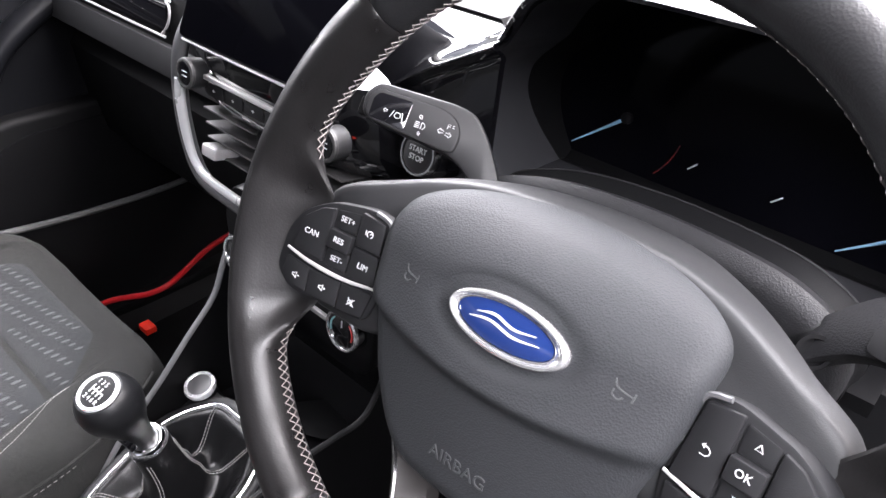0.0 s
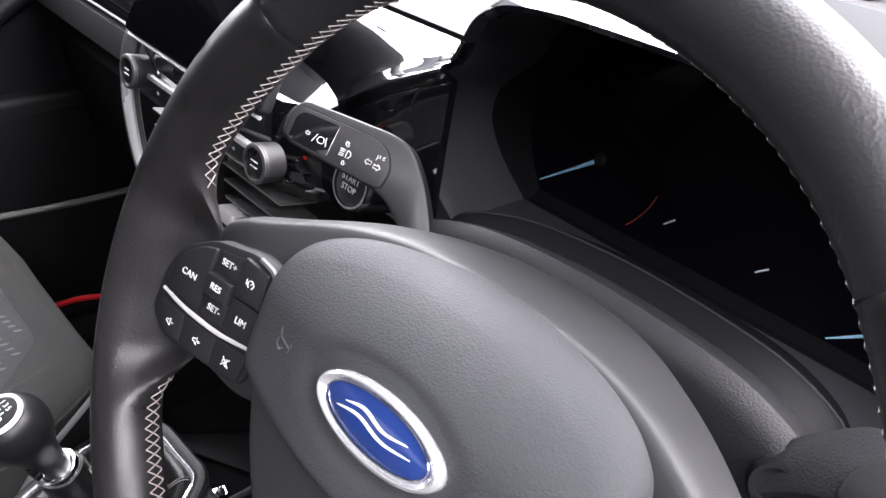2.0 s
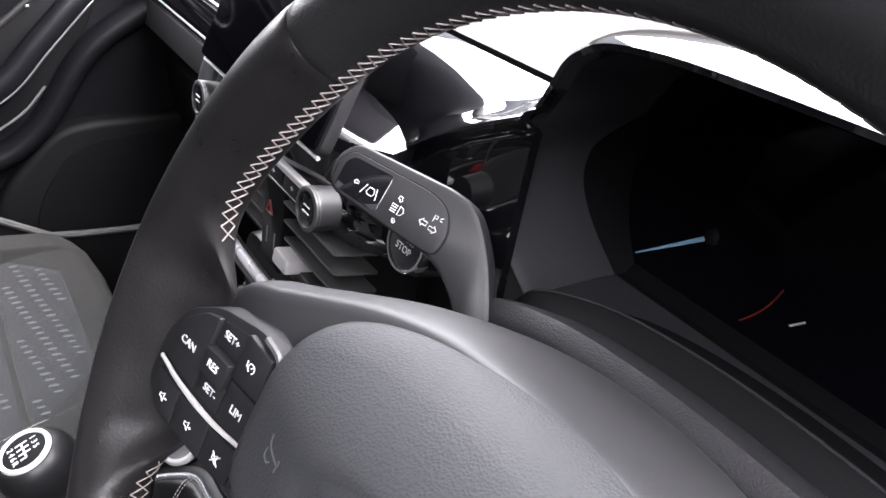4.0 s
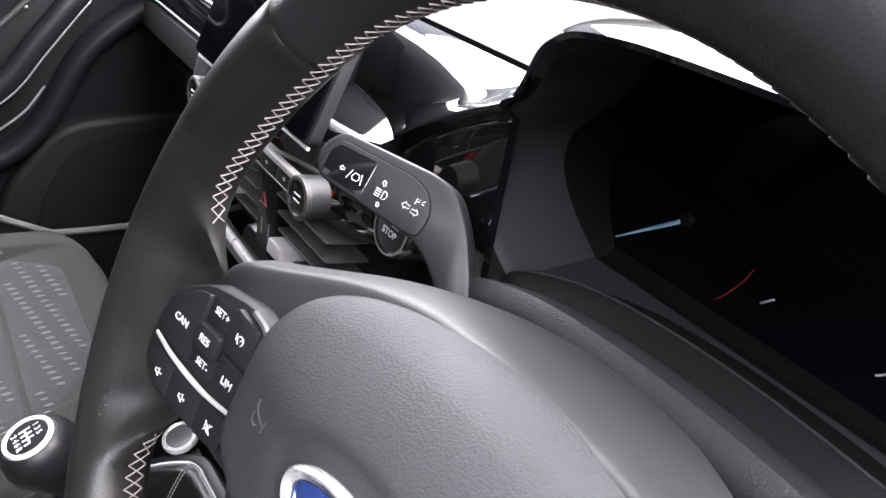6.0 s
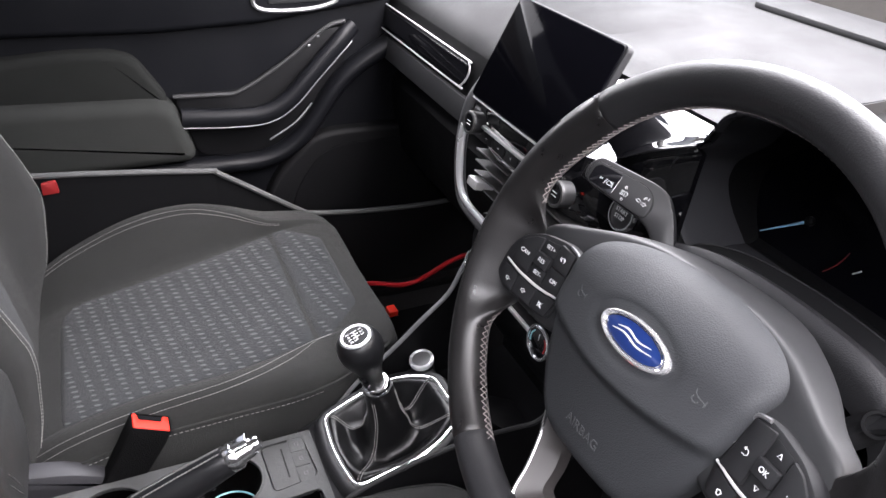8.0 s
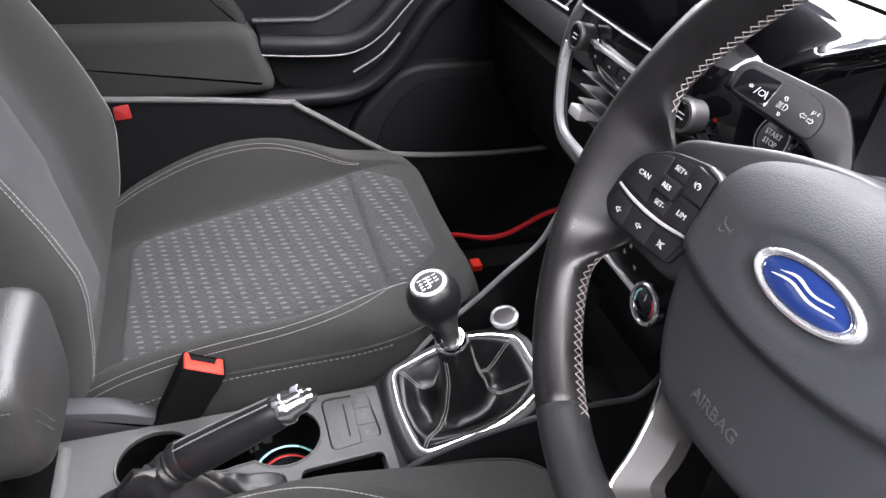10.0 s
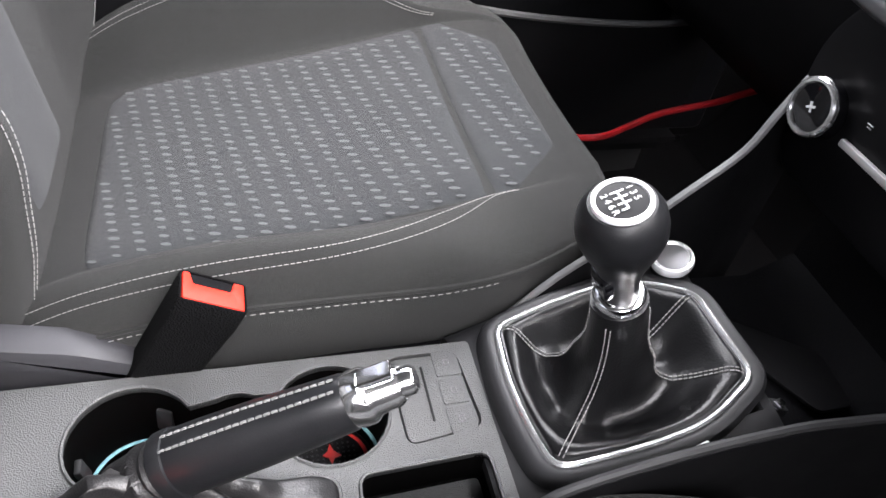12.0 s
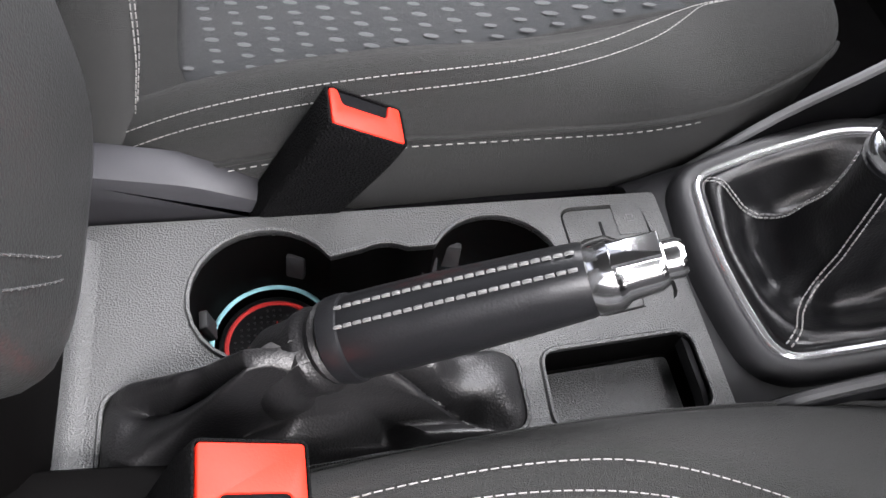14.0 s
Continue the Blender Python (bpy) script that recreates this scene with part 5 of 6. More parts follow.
def boot_point(p, s):
    """s from 1 at the surround over the padded roll and the valley to 0 at the collar."""
    ang = math.atan2(p[1] - hub.y, p[0] - hub.x)
    top = COL - AX * 0.005 + V(0.0190 * math.cos(ang), 0.0190 * math.sin(ang), 0.33 * 0.0190 * math.sin(ang))
    k = lerp_rows([(0.0, 0.20), (0.30, 0.26), (0.45, 0.36), (0.60, 0.55), (1.0, 1.0)], s)[0]
    x, y = hub.x + (p[0] - hub.x) * k, hub.y + (p[1] - hub.y) * k
    h = lerp_rows([(0.40, 0.004), (0.50, -0.010), (0.58, -0.015), (0.68, -0.012), (0.80, -0.003), (0.88, 0.003), (0.94, 0.0045), (0.98, 0.0030), (1.0, -0.001)], s)[0]
    near = seam_near(ang)
    mid = math.sin(math.pi * max(0.0, min(1.0, (1 - s) / 0.75)))
    h += mid * (0.0110 * near - 0.0075) + 0.0035 * mid * noise.noise(V(x * 40, y * 40, s * 2.0))
    q = V(x, y, bez_z(y) + h)
    if s < 0.45:
        t = 1 - s / 0.45
        flute = 1 + 0.10 * math.sin(math.pi * t) * (2 * near - 1)
        w = V(top.x + (q.x - top.x) * (1 - t) ** 0.8 * flute, top.y + (q.y - top.y) * (1 - t) ** 0.8 * flute, q.z + (top.z - q.z) * t)
        return w
    return q


bm = bmesh.new()
BOOT_S = [1.0, 0.985, 0.97, 0.95, 0.92, 0.89, 0.86, 0.82, 0.78, 0.74, 0.70, 0.66, 0.62, 0.58, 0.54, 0.50, 0.45, 0.40, 0.34, 0.27, 0.20, 0.13, 0.06, 0.0]
loft(bm, [[boot_point(p, s) for p in base] for s in BOOT_S], cap0=False)
boot = part("boot", bm, BOOT, GEAR, "soft black leather boot", sharp=80)
bm = bmesh.new()
for i in corners:
    p = base[i]
    line = [boot_point(p, s) + V(0, 0, 0.0005) + (V(p[0] - hub.x, p[1] - hub.y, 0).normalized() * 0.0007 if s < 0.5 else V(0, 0, 0)) for s in BOOT_S[1:-1]]
    sidev = V(-(p[1] - hub.y), p[0] - hub.x, 0).normalized() * 0.0016
    for d in (-1, 1):
        stitches(bm, [q + sidev * d for q in spline(line, 2)], 0.0026, 0.0011, 0.00052, (0, 0, 0.0003))
tagged(part("stitching", bm, THREAD, boot, "double pale stitching"), kind="stuff")
GM = along(COL, AX)
bm = bmesh.new()
lathe(bm, [(-0.004, 0.0182), (0.001, 0.0184), (0.004, 0.0176), (0.0055, 0.0155), (0.0055, 0.012)], 36, m=GM)
part("collar", bm, CHROME, GEAR, "chrome collar")
bm = bmesh.new()
lathe(bm, [(0.002, 0.0125), (0.012, 0.0130), (0.022, 0.0137), (0.028, 0.0150), (0.036, 0.0173), (0.046, 0.0214), (0.056, 0.0256), (0.066, 0.0283), (0.074, 0.0283), (0.082, 0.0266), (0.0875, 0.0236), (0.0905, 0.0205), (0.0912, 0.0)], 44, m=GM)
part("knob", bm, GRIP, GEAR, "black gear knob")
bm = bmesh.new()
slab(bm, rect(-0.010, -0.004, 0.010, 0.004, 0.002), 0.012, 0.030, 0.002, m=GM @ pose(0, -0.0125, 0))
part("lift_catch", bm, PIANO, GEAR, "glossy black catch")
bm = bmesh.new()
lathe(bm, [(0.0895, 0.0190), (0.0920, 0.0189), (0.0934, 0.0180), (0.0932, 0.0160), (0.0915, 0.0152)], 40, m=GM)
part("badge_ring", bm, BRIGHT, GEAR, "bright ring round the shift pattern")
bm = bmesh.new()
lathe(bm, [(0.0905, 0.0155), (0.0922, 0.0153), (0.0926, 0.0)], 36, m=GM)
badge = part("badge", bm, SATIN_BLACK, GEAR, "black shift pattern badge")
mark("shift_pattern", badge, [[(-0.0065, 0.004), (-0.0065, -0.004)], [(-0.002, 0.004), (-0.002, -0.004)], [(0.0025, 0.004), (0.0025, -0.004)], [(0.007, 0.0), (0.007, -0.004)], [(-0.0065, 0), (0.007, 0)]], 0.0007, GM @ pose(0, 0, 0.0928) @ Matrix.Scale(1.08, 4))
for i, ch in enumerate(("1", "3", "5")):
    words("numeral", ch, 0.0062, MARK, badge, GM @ pose(-0.0071 + 0.0049 * i, 0.0083, 0.0927))
for i, ch in enumerate(("2", "4", "6", "R")):
    words("numeral", ch, 0.0062, MARK, badge, GM @ pose(-0.0071 + 0.0049 * i, -0.0083, 0.0927))

PLUG = thing("power_plug", "round black power plug with a bright rim", "plug", along((-0.067, 0.064, 0.321), (0.05, -0.25, 0.97)))
bm = bmesh.new()
lathe(bm, [(-0.02, 0.0155), (0.010, 0.0155), (0.014, 0.0165), (0.020, 0.0175)], 36)
part("body", bm, DARK_PLASTIC, PLUG)
bm = bmesh.new()
lathe(bm, [(0.017, 0.0172), (0.021, 0.0182), (0.0245, 0.0172), (0.0250, 0.0150), (0.0238, 0.0135)], 40)
part("rim", bm, BRIGHT, PLUG, "bright rim")
bm = bmesh.new()
lathe(bm, [(0.018, 0.0138), (0.0240, 0.0134), (0.0246, 0.010), (0.0248, 0)], 36)
part("cap", bm, SATIN_DARK, PLUG, "satin grey cap")

# ---- handbrake ----
BRAKE = thing("handbrake", "raised handbrake with a stitched leather grip", "handbrake")
h0, h1 = V(0.0535, -0.323, 0.3345), V(0.0615, -0.2245, 0.3875)
hd = (h1 - h0).normalized()
hup = (V(0, 0, 1) - hd * hd.z).normalized()
hx = hd.cross(hup)
def grip_ring(s, r, k=1.12):
    c = h0 + hd * s
    return [c + r * (math.cos(a) * hx + k * math.sin(a) * hup) for a in (2 * math.pi * i / 28 for i in range(28))]


L = (h1 - h0).length
bm = bmesh.new()
loft(bm, [grip_ring(-0.002, 0.0155), grip_ring(0.0, 0.0182), grip_ring(0.005, 0.0192), grip_ring(0.02, 0.0192), grip_ring(0.055, 0.0184), grip_ring(0.09, 0.0168), grip_ring(L - 0.004, 0.0158), grip_ring(L, 0.0145)])
grip = part("grip", bm, GRIP, BRAKE, "black leather grip")
bm = bmesh.new()
def grip_r(s):
    return lerp_rows([(0, 0.0192), (0.02, 0.0192), (0.055, 0.0184), (0.09, 0.0168), (L, 0.0158)], s)[0]


for ang in (math.pi / 2 + 0.24, math.pi / 2 - 0.24):
    line = []
    for i in range(31):
        s = 0.003 + (L - 0.006) * i / 30
        r = grip_r(s) + 0.0003
        line.append(h0 + hd * s + r * (math.cos(ang) * hx + 1.12 * math.sin(ang) * hup))
    stitches(bm, line, 0.0034, 0.0012, 0.00088, hup * 0.0003)
tagged(part("stitching", bm, GRIP_THREAD, grip, "pale grey double stitching"), kind="stuff")
bm = bmesh.new()
loft(bm, [grip_ring(-0.008, 0.0175), grip_ring(-0.006, 0.0198), grip_ring(0.0, 0.0204), grip_ring(0.003, 0.0200), grip_ring(0.004, 0.0180)])
part("grip_collar", bm, GRIP, BRAKE, "rolled leather collar")
bm = bmesh.new()
loft(bm, [grip_ring(L - 0.004, 0.0140), grip_ring(L, 0.0158), grip_ring(L + 0.008, 0.0156), grip_ring(L + 0.0095, 0.0150, 1.05), grip_ring(L + 0.0125, 0.0130, 1.0), grip_ring(L + 0.025, 0.0120, 1.0), grip_ring(L + 0.0285, 0.0100, 1.0)])
tip = part("tip", bm, CHROME, BRAKE, "polished chrome tip")
bm = bmesh.new()
slab(bm, rect(-0.0056, 0.0, 0.0056, 0.027, 0.001), 0.0, 0.0045, 0.0012, m=Matrix((-hx, hd, hup)).transposed().to_4x4())
for v in bm.verts:
    v.co += h0 + hd * (L + 0.001) + hup * 0.0122
part("tip_rib", bm, CHROME, tip)
bm = bmesh.new()
loft(bm, [grip_ring(L + 0.026, 0.0086, 1.0), grip_ring(L + 0.034, 0.0084, 1.0), grip_ring(L + 0.0365, 0.0066, 1.0)])
part("release_button", bm, CHROME, BRAKE, "chrome release button")
# creased boot that closes the slot round the lever
bm = bmesh.new()
rings = []
hole = rounded([(0.040, -0.445), (0.067, -0.445), (0.094, -0.445), (0.093, -0.40), (0.092, -0.35), (0.090, -0.29), (0.088, -0.228), (0.065, -0.228), (0.042, -0.228), (0.041, -0.29), (0.040, -0.35), (0.040, -0.40)], 0.012, 8)
lifts = [(0.0, 0.082), (0.20, 0.068), (0.30, 0.055), (0.42, 0.040), (0.55, 0.029), (0.68, 0.021), (0.80, 0.015), (0.90, 0.010), (0.97, 0.004), (1.0, -0.004)]
for s in [1 - 0.8 * (i / 40) for i in range(41)]:
    ring = []
    for p in hole:
        c = Vector((0.058, -0.350))
        x, y = c.x + (p[0] - c.x) * s, c.y + (p[1] - c.y) * s
        lift = lerp_rows(lifts, s)[0]
        ang = math.atan2((p[1] - c.y) * 0.45, p[0] - c.x)
        n1 = abs(math.sin(3.5 * ang + 2.6 * noise.noise(V(x * 16, y * 16, 2.7)) + 2.4 * s)) - 0.62
        n2 = noise.noise(V(x * 55 + y * 30, y * 50 - x * 20, 5.1))
        damp = math.sin(math.pi * min(1, (1 - s) * 1.15)) ** 0.6 if s < 0.999 else 0
        front = min(1.0, max(0.0, (y + 0.33) / 0.10))
        ring.append((x + 0.002 * n2 * damp, y, TOPZ + lift * (1 - 0.40 * front) + damp * (0.020 * n1 + 0.005 * n2 - 0.002)))
    rings.append(ring)
loft(bm, rings, cap0=False)
part("boot", bm, SKIRT, BRAKE, "creased soft black leather boot", sharp=80)
bm = bmesh.new()
tube(bm, spline([h0 + hd * -0.004, h0 + hd * -0.014 + V(0, 0, -0.004), V(0.054, -0.352, 0.306), V(0.058, -0.352, 0.262)], 5), lambda t: 0.0190 + 0.003 * t + 0.0012 * math.sin(t * 22), 22)
part("boot_neck", bm, SKIRT, BRAKE, "gathered leather neck")

# ---- armrest ----
ARM = thing("armrest", "black leather centre armrest between the seats", "armrest")
bm = bmesh.new()
sec = rounded([(-0.046, 0.374), (0.102, 0.374), (0.104, 0.512), (-0.048, 0.512)], [0.045, 0.070, 0.035, 0.035], 8)
mid = Vector((0.028, 0.445))
rings = []
for y, k in ((-0.420, 0.70), (-0.4215, 0.80), (-0.425, 0.89), (-0.432, 0.96), (-0.443, 1.0), (-0.55, 1.0), (-0.80, 1.0)):
    rings.append([(mid.x + (p.x - mid.x) * (1 - (1 - k) * 0.55), y, mid.y + (p.y - mid.y) * k) for p in sec])
loft(bm, rings)
arm = part("cushion", bm, ARM_LEATHER, ARM, "padded black leather cushion", sharp=60)
bm = bmesh.new()
for line in ([(0.0985, -0.75, 0.4935), (0.0985, -0.46, 0.4935), (0.092, -0.4315, 0.485), (0.078, -0.4202, 0.462), (0.056, -0.4196, 0.424), (0.048, -0.4202, 0.413)],
             [(0.1035, -0.75, 0.484), (0.1035, -0.46, 0.484), (0.0965, -0.4315, 0.476), (0.085, -0.4205, 0.455), (0.063, -0.4196, 0.420), (0.055, -0.4202, 0.409)]):
    stitches(bm, spline(line, 6), 0.0035, 0.0015, 0.0005)
tagged(part("stitching", bm, material("dark_grey_thread", (0.03, 0.03, 0.03), 0.7), arm), kind="stuff")

# ---- seats ----
SEAT_ROWS = [
    (-0.50, 0.150, 0.215, 0.195, 0.250, 0.235, 0.225),
    (-0.45, 0.152, 0.232, 0.205, 0.285, 0.240, 0.250),
    (-0.39, 0.155, 0.250, 0.215, 0.318, 0.246, 0.280),
    (-0.30, 0.157, 0.270, 0.224, 0.345, 0.250, 0.300),
    (-0.20, 0.160, 0.290, 0.224, 0.351, 0.252, 0.306),
    (-0.12, 0.160, 0.310, 0.204, 0.346, 0.250, 0.306),
    (-0.06, 0.160, 0.325, 0.174, 0.337, 0.243, 0.310),
    (-0.02, 0.157, 0.334, 0.168, 0.338, 0.232, 0.318),
    (0.020, 0.150, 0.339, 0.160, 0.340, 0.214, 0.324),
    (0.045, 0.138, 0.337, 0.147, 0.336, 0.190, 0.318),
    (0.061, 0.122, 0.325, 0.130, 0.323, 0.165, 0.301),
    (0.070, 0.112, 0.302, 0.119, 0.300, 0.148, 0.278),
]


def cushion_point(q, y):
    """A point of the seat cushion in its own middle plane: q from 0 at the middle to 3 at the outer seam."""
    wi, zi, wc, zc, wo, zo = smooth_rows(SEAT_ROWS, y)
    if q <= 1:
        return wi * q, zi - 0.006 * (1 - q * q)
    if q <= 2:
        t = q - 1
        e = t * t * (3 - 2 * t)
        return wi + (wc - wi) * t, zi + (zc - zi) * e
    t = q - 2
    return wc + (wo - wc) * math.sin(t * math.pi / 2), zo + (zc - zo) * math.cos(t * math.pi / 2)


def panel_z(x, y):
    """Height of the cushion at x, on its middle or on the foot of a bolster."""
    wi, _, wc = smooth_rows(SEAT_ROWS, y)[:3]
    x = abs(x)
    return cushion_point(x / wi if x < wi else 1 + (x - wi) / max(0.005, wc - wi), y)[1]


def bolster_lift(q, y):
    """How much higher the bolster beside the door stands."""
    t = min(1.0, max(0.0, q - 1.0))
    return 0.023 * t * t * (3 - 2 * t) * math.exp(-((y + 0.19) / 0.15) ** 2)


def seat(name, xc, dy, near, label, recline=0.0):
    """A front seat; near: +1 where the side towards the car's middle lies at greater x."""
    S = thing(name, label, "seat", Matrix.Translation((xc, dy, 0)))
    ys = [SEAT_ROWS[0][0] + (SEAT_ROWS[-1][0] - SEAT_ROWS[0][0]) * i / 46 for i in range(47)]
    bm = bmesh.new()
    qs = [1 + i / 8 for i in range(17)]
    for side in (-1, 1):
        rows = []
        for y in ys:
            row = [(side * cushion_point(q, y)[0], y, cushion_point(q, y)[1] + (bolster_lift(q, y) if side != near else 0.0)) for q in qs]
            wo, zo = smooth_rows(SEAT_ROWS, y)[4:6]
            zo += bolster_lift(3, y) if side != near else 0.0
            row += [(side * (wo + 0.003), y, zo - 0.012), (side * (wo + 0.001), y, zo - 0.05), (side * (wo - 0.012), y, max(0.12, zo - 0.13))]
            rows.append(row)
        grid = [[bm.verts.new(p) for p in row] for row in rows]
        for a, b in zip(grid, grid[1:]):
            for j in range(len(a) - 1):
                bm.faces.new((a[j], a[j + 1], b[j + 1], b[j]))
    grid = [[bm.verts.new((x * cushion_point(1, y)[0], y, cushion_point(abs(x), y)[1])) for x in [-1 + i / 8 for i in range(17)]] for y in ys]
    for a, b in zip(grid, grid[1:]):
        for j in range(16):
            bm.faces.new((a[j], a[j + 1], b[j + 1], b[j]))
    # front roll and skirt
    y1 = ys[-1]
    edge = [(-cushion_point(q, y1)[0], cushion_point(q, y1)[1]) for q in [3 - i / 8 for i in range(17)]] + [(x * 0.112 / 4, 0.2965) for x in range(-4, 5)] + [(cushion_point(q, y1)[0], cushion_point(q, y1)[1]) for q in [1 + i / 8 for i in range(17)]]
    rows = [[(x, y1 + a, z + b - (z - 0.2) * c) for x, z in edge] for a, b, c in ((0, 0, 0), (0.004, -0.012, 0), (0.002, -0.03, 0.2), (-0.012, -0.05, 0.6), (-0.03, -0.06, 1.0))]
    grid = [[bm.verts.new(p) for p in row] for row in rows]
    for a, b in zip(grid, grid[1:]):
        for j in range(len(a) - 1):
            bm.faces.new((a[j], a[j + 1], b[j + 1], b[j]))
    cush = part("cushion", bm, FABRIC, S, "dark grey fabric side bolsters", sharp=75)
    # patterned middle, in a long rear and a short front panel
    for y0, y1, nm in ((-0.423, -0.0615, "seat_panel"), (-0.0585, 0.020, "front_panel")):
        bm = bmesh.new()
        yy = [y0 + (y1 - y0) * i / 36 for i in range(37)]
        rows = []

        def panel_half(y):
            w = cushion_point(1, y)[0] * 1.015
            if nm == "seat_panel":
                e = max(0.0, 0.045 - (y - y0)) / 0.045
                return w - 0.040 * (1 - math.sqrt(max(0.0, 1 - e * e)))
            return w - 0.9 * max(0.0, y + 0.034)

        for y in yy:
            e = min((y - y0), (y1 - y)) / 0.007
            rows.append([(x * panel_half(y), y, panel_z(x * panel_half(y), y) + 0.0035 * min(1.0, max(0.0, e)) ** 0.5 * (1 - abs(x) ** 8) - 0.0008) for x in [-1 + i / 14 for i in range(29)]])
        sheet(bm, rows, 0.012, (0, 0, -1))
        pan = part(nm, bm, INSERT, S, "blue-grey patterned fabric panel", sharp=75)
        bm = bmesh.new()
        wmax = max(panel_half(y) for y in yy)
        rows_n = int(2 * wmax / 0.0128)
        for n in range(rows_n):
            x = -wmax + 0.008 + 0.0128 * n
            y = y0 + 0.004 + (0.0023 * n) % 0.021
            while y < y1 - 0.006:
                if abs(x) < min(panel_half(y - 0.006), panel_half(y + 0.006)) - 0.008 and y0 + 0.011 < y < y1 - 0.010:
                    g = 0.85 + 0.3 * random.random()
                    ring = []
                    for q in range(8):
                        a = q * math.pi / 4
                        du, dv = 0.0056 * g * math.cos(a), 0.0021 * g * math.sin(a)
                        px, py = x + 0.45 * du + 0.89 * dv, y + 0.89 * du - 0.45 * dv
                        ring.append(bm.verts.new((px, py, panel_z(px, py) + 0.0028)))
                    top = bm.verts.new((x + 0.0006, y + 0.002, panel_z(x, y) + 0.0034))
                    for q in range(8):
                        bm.faces.new((ring[q], ring[(q + 1) % 8], top))
                y += 0.0212
        tagged(part("woven_pattern", bm, DASHES, pan, "small pale woven dashes"), kind="stuff")
    # stitching on the bolsters
    for side in (-1, 1):
        bm = bmesh.new()
        for q, lift in ((2.02, 0.0008), (2.20, 0.0008)) if side == near or near < 0 else ((1.78, 0.0012), (1.86, 0.0012)):
            line = []
            for i in range(60):
                y = -0.47 + 0.43 * i / 59
                qq = q - (0.40 if near < 0 else 0.0) - 0.25 * max(0, (y + 0.22) / 0.17) ** 2 + (0.30 * (0.5 - 0.5 * math.cos(math.pi * min(1.0, max(0.0, (-0.05 - y) / 0.26)))) if side == near else 0.0)
                x, z = cushion_point(qq, y)
                line.append((side * x, y, z + lift + (bolster_lift(qq, y) if side != near else 0.0)))
            stitches(bm, line, 0.0034, 0.0013, 0.00034)
        tagged(part("stitching", bm, THREAD, cush, "double pale stitching"), kind="stuff")
        bm = bmesh.new()
        line = []
        for i in range(60):
            y = -0.45 + 0.49 * i / 59
            x, z = cushion_point(3, y)
            line.append((side * (x + 0.0012), y, z + 0.002 + (bolster_lift(3, y) if side != near else 0.0)))
        tube(bm, line, 0.0022, 6)
        part("piping", bm, FABRIC, cush)
        bm = bmesh.new()
        stitches(bm, [(x + side * 0.0022, y, z - 0.005) for x, y, z in line[:46]], 0.004, 0.003, 0.0004)
        tagged(part("stitching", bm, THREAD, cush), kind="stuff")
    # backrest
    BR = [(0.20, -0.452), (0.26, -0.458), (0.35, -0.470), (0.45, -0.484), (0.55, -0.520), (0.65, -0.560), (0.75, -0.598), (0.85, -0.636)]

    def back_y(z):
        return lerp_rows(BR, z)[0] - recline

    def bulge(s, z):
        lo = lerp_rows([(0.2, 0.0), (0.27, 0.022), (0.34, 0.048), (0.42, 0.070), (0.50, 0.075), (0.58, 0.072), (0.70, 0.06), (0.85, 0.02)], z)[0]
        a = abs(s)
        if a < 0.56:
            return 0.0
        if a < 0.88:
            t = (a - 0.56) / 0.32
            return lo * t * t * (3 - 2 * t)
        t = (a - 0.88) / 0.12
        return lo * math.cos(t * 1.1)

    half_w = 0.238
    zs = [0.20 + 0.65 * i / 34 for i in range(35)]
    ss = [-1 + i / 20 for i in range(41)]
    bm = bmesh.new()
    rows = []
    for z in zs:
        w = half_w * (1 - 0.10 * max(0, (z - 0.6) / 0.25))
        row = [(s * w, back_y(z) + bulge(s, z), z) for s in ss]
        row = [(-w * 0.97, back_y(z) - 0.11, z), (-w * 1.02, back_y(z) - 0.03, z)] + row + [(w * 1.02, back_y(z) - 0.03, z), (w * 0.97, back_y(z) - 0.11, z)]
        rows.append(row)
    loft(bm, rows)
    back = part("backrest", bm, FABRIC, S, "dark grey fabric backrest with side bolsters", sharp=75)
    bm = bmesh.new()
    rows = [[(s * k * half_w, back_y(z) + bulge(s * k, z) + 0.004 * (1 - abs(s) ** 6), z) for s in [-1 + i / 8 for i in range(17)]] for z in zs[3:] for k in [lerp_rows([(0.42, 0.28), (0.64, 0.44)], z)[0]]]
    sheet(bm, rows, 0.01, (0, -1, 0))
    part("back_panel", bm, INSERT, back, "blue-grey fabric back panel")
    for side in (-1, 1):
        for q in (0.875, 0.905):
            bm = bmesh.new()
            line = [(side * q * half_w * (1 - 0.10 * max(0, (z - 0.6) / 0.25)), back_y(z) + bulge(q, z) + 0.0008, z) for z in zs[4:30]]
            stitches(bm, spline(line, 3), 0.0038, 0.0019, 0.0004)
            tagged(part("stitching", bm, THREAD, back), kind="stuff")
    # base and recliner cover on the inner side
    bm = bmesh.new()
    slab(bm, rect(-0.20, -0.46, 0.20, -0.02, 0.03), 0.05, 0.22, 0.02)
    part("base", bm, DARK_PLASTIC, S)
    # added black sheet that darkens the seat's lower side like shade
    bm = bmesh.new()
    slab(bm, rounded([(-0.44, 0.06), (-0.03, 0.06), (0.02, 0.13), (-0.01, 0.235), (-0.20, 0.238), (-0.44, 0.215)], 0.02, 4), 0.0, 0.012, 0.004, m=Matrix(((0, 0, near, near * 0.244), (1, 0, 0, 0), (0, 1, 0, 0), (0, 0, 0, 1))))
    part("side_shade", bm, CARPET, S, "black sheet added for the shade low on the seat's side")
    bm = bmesh.new()
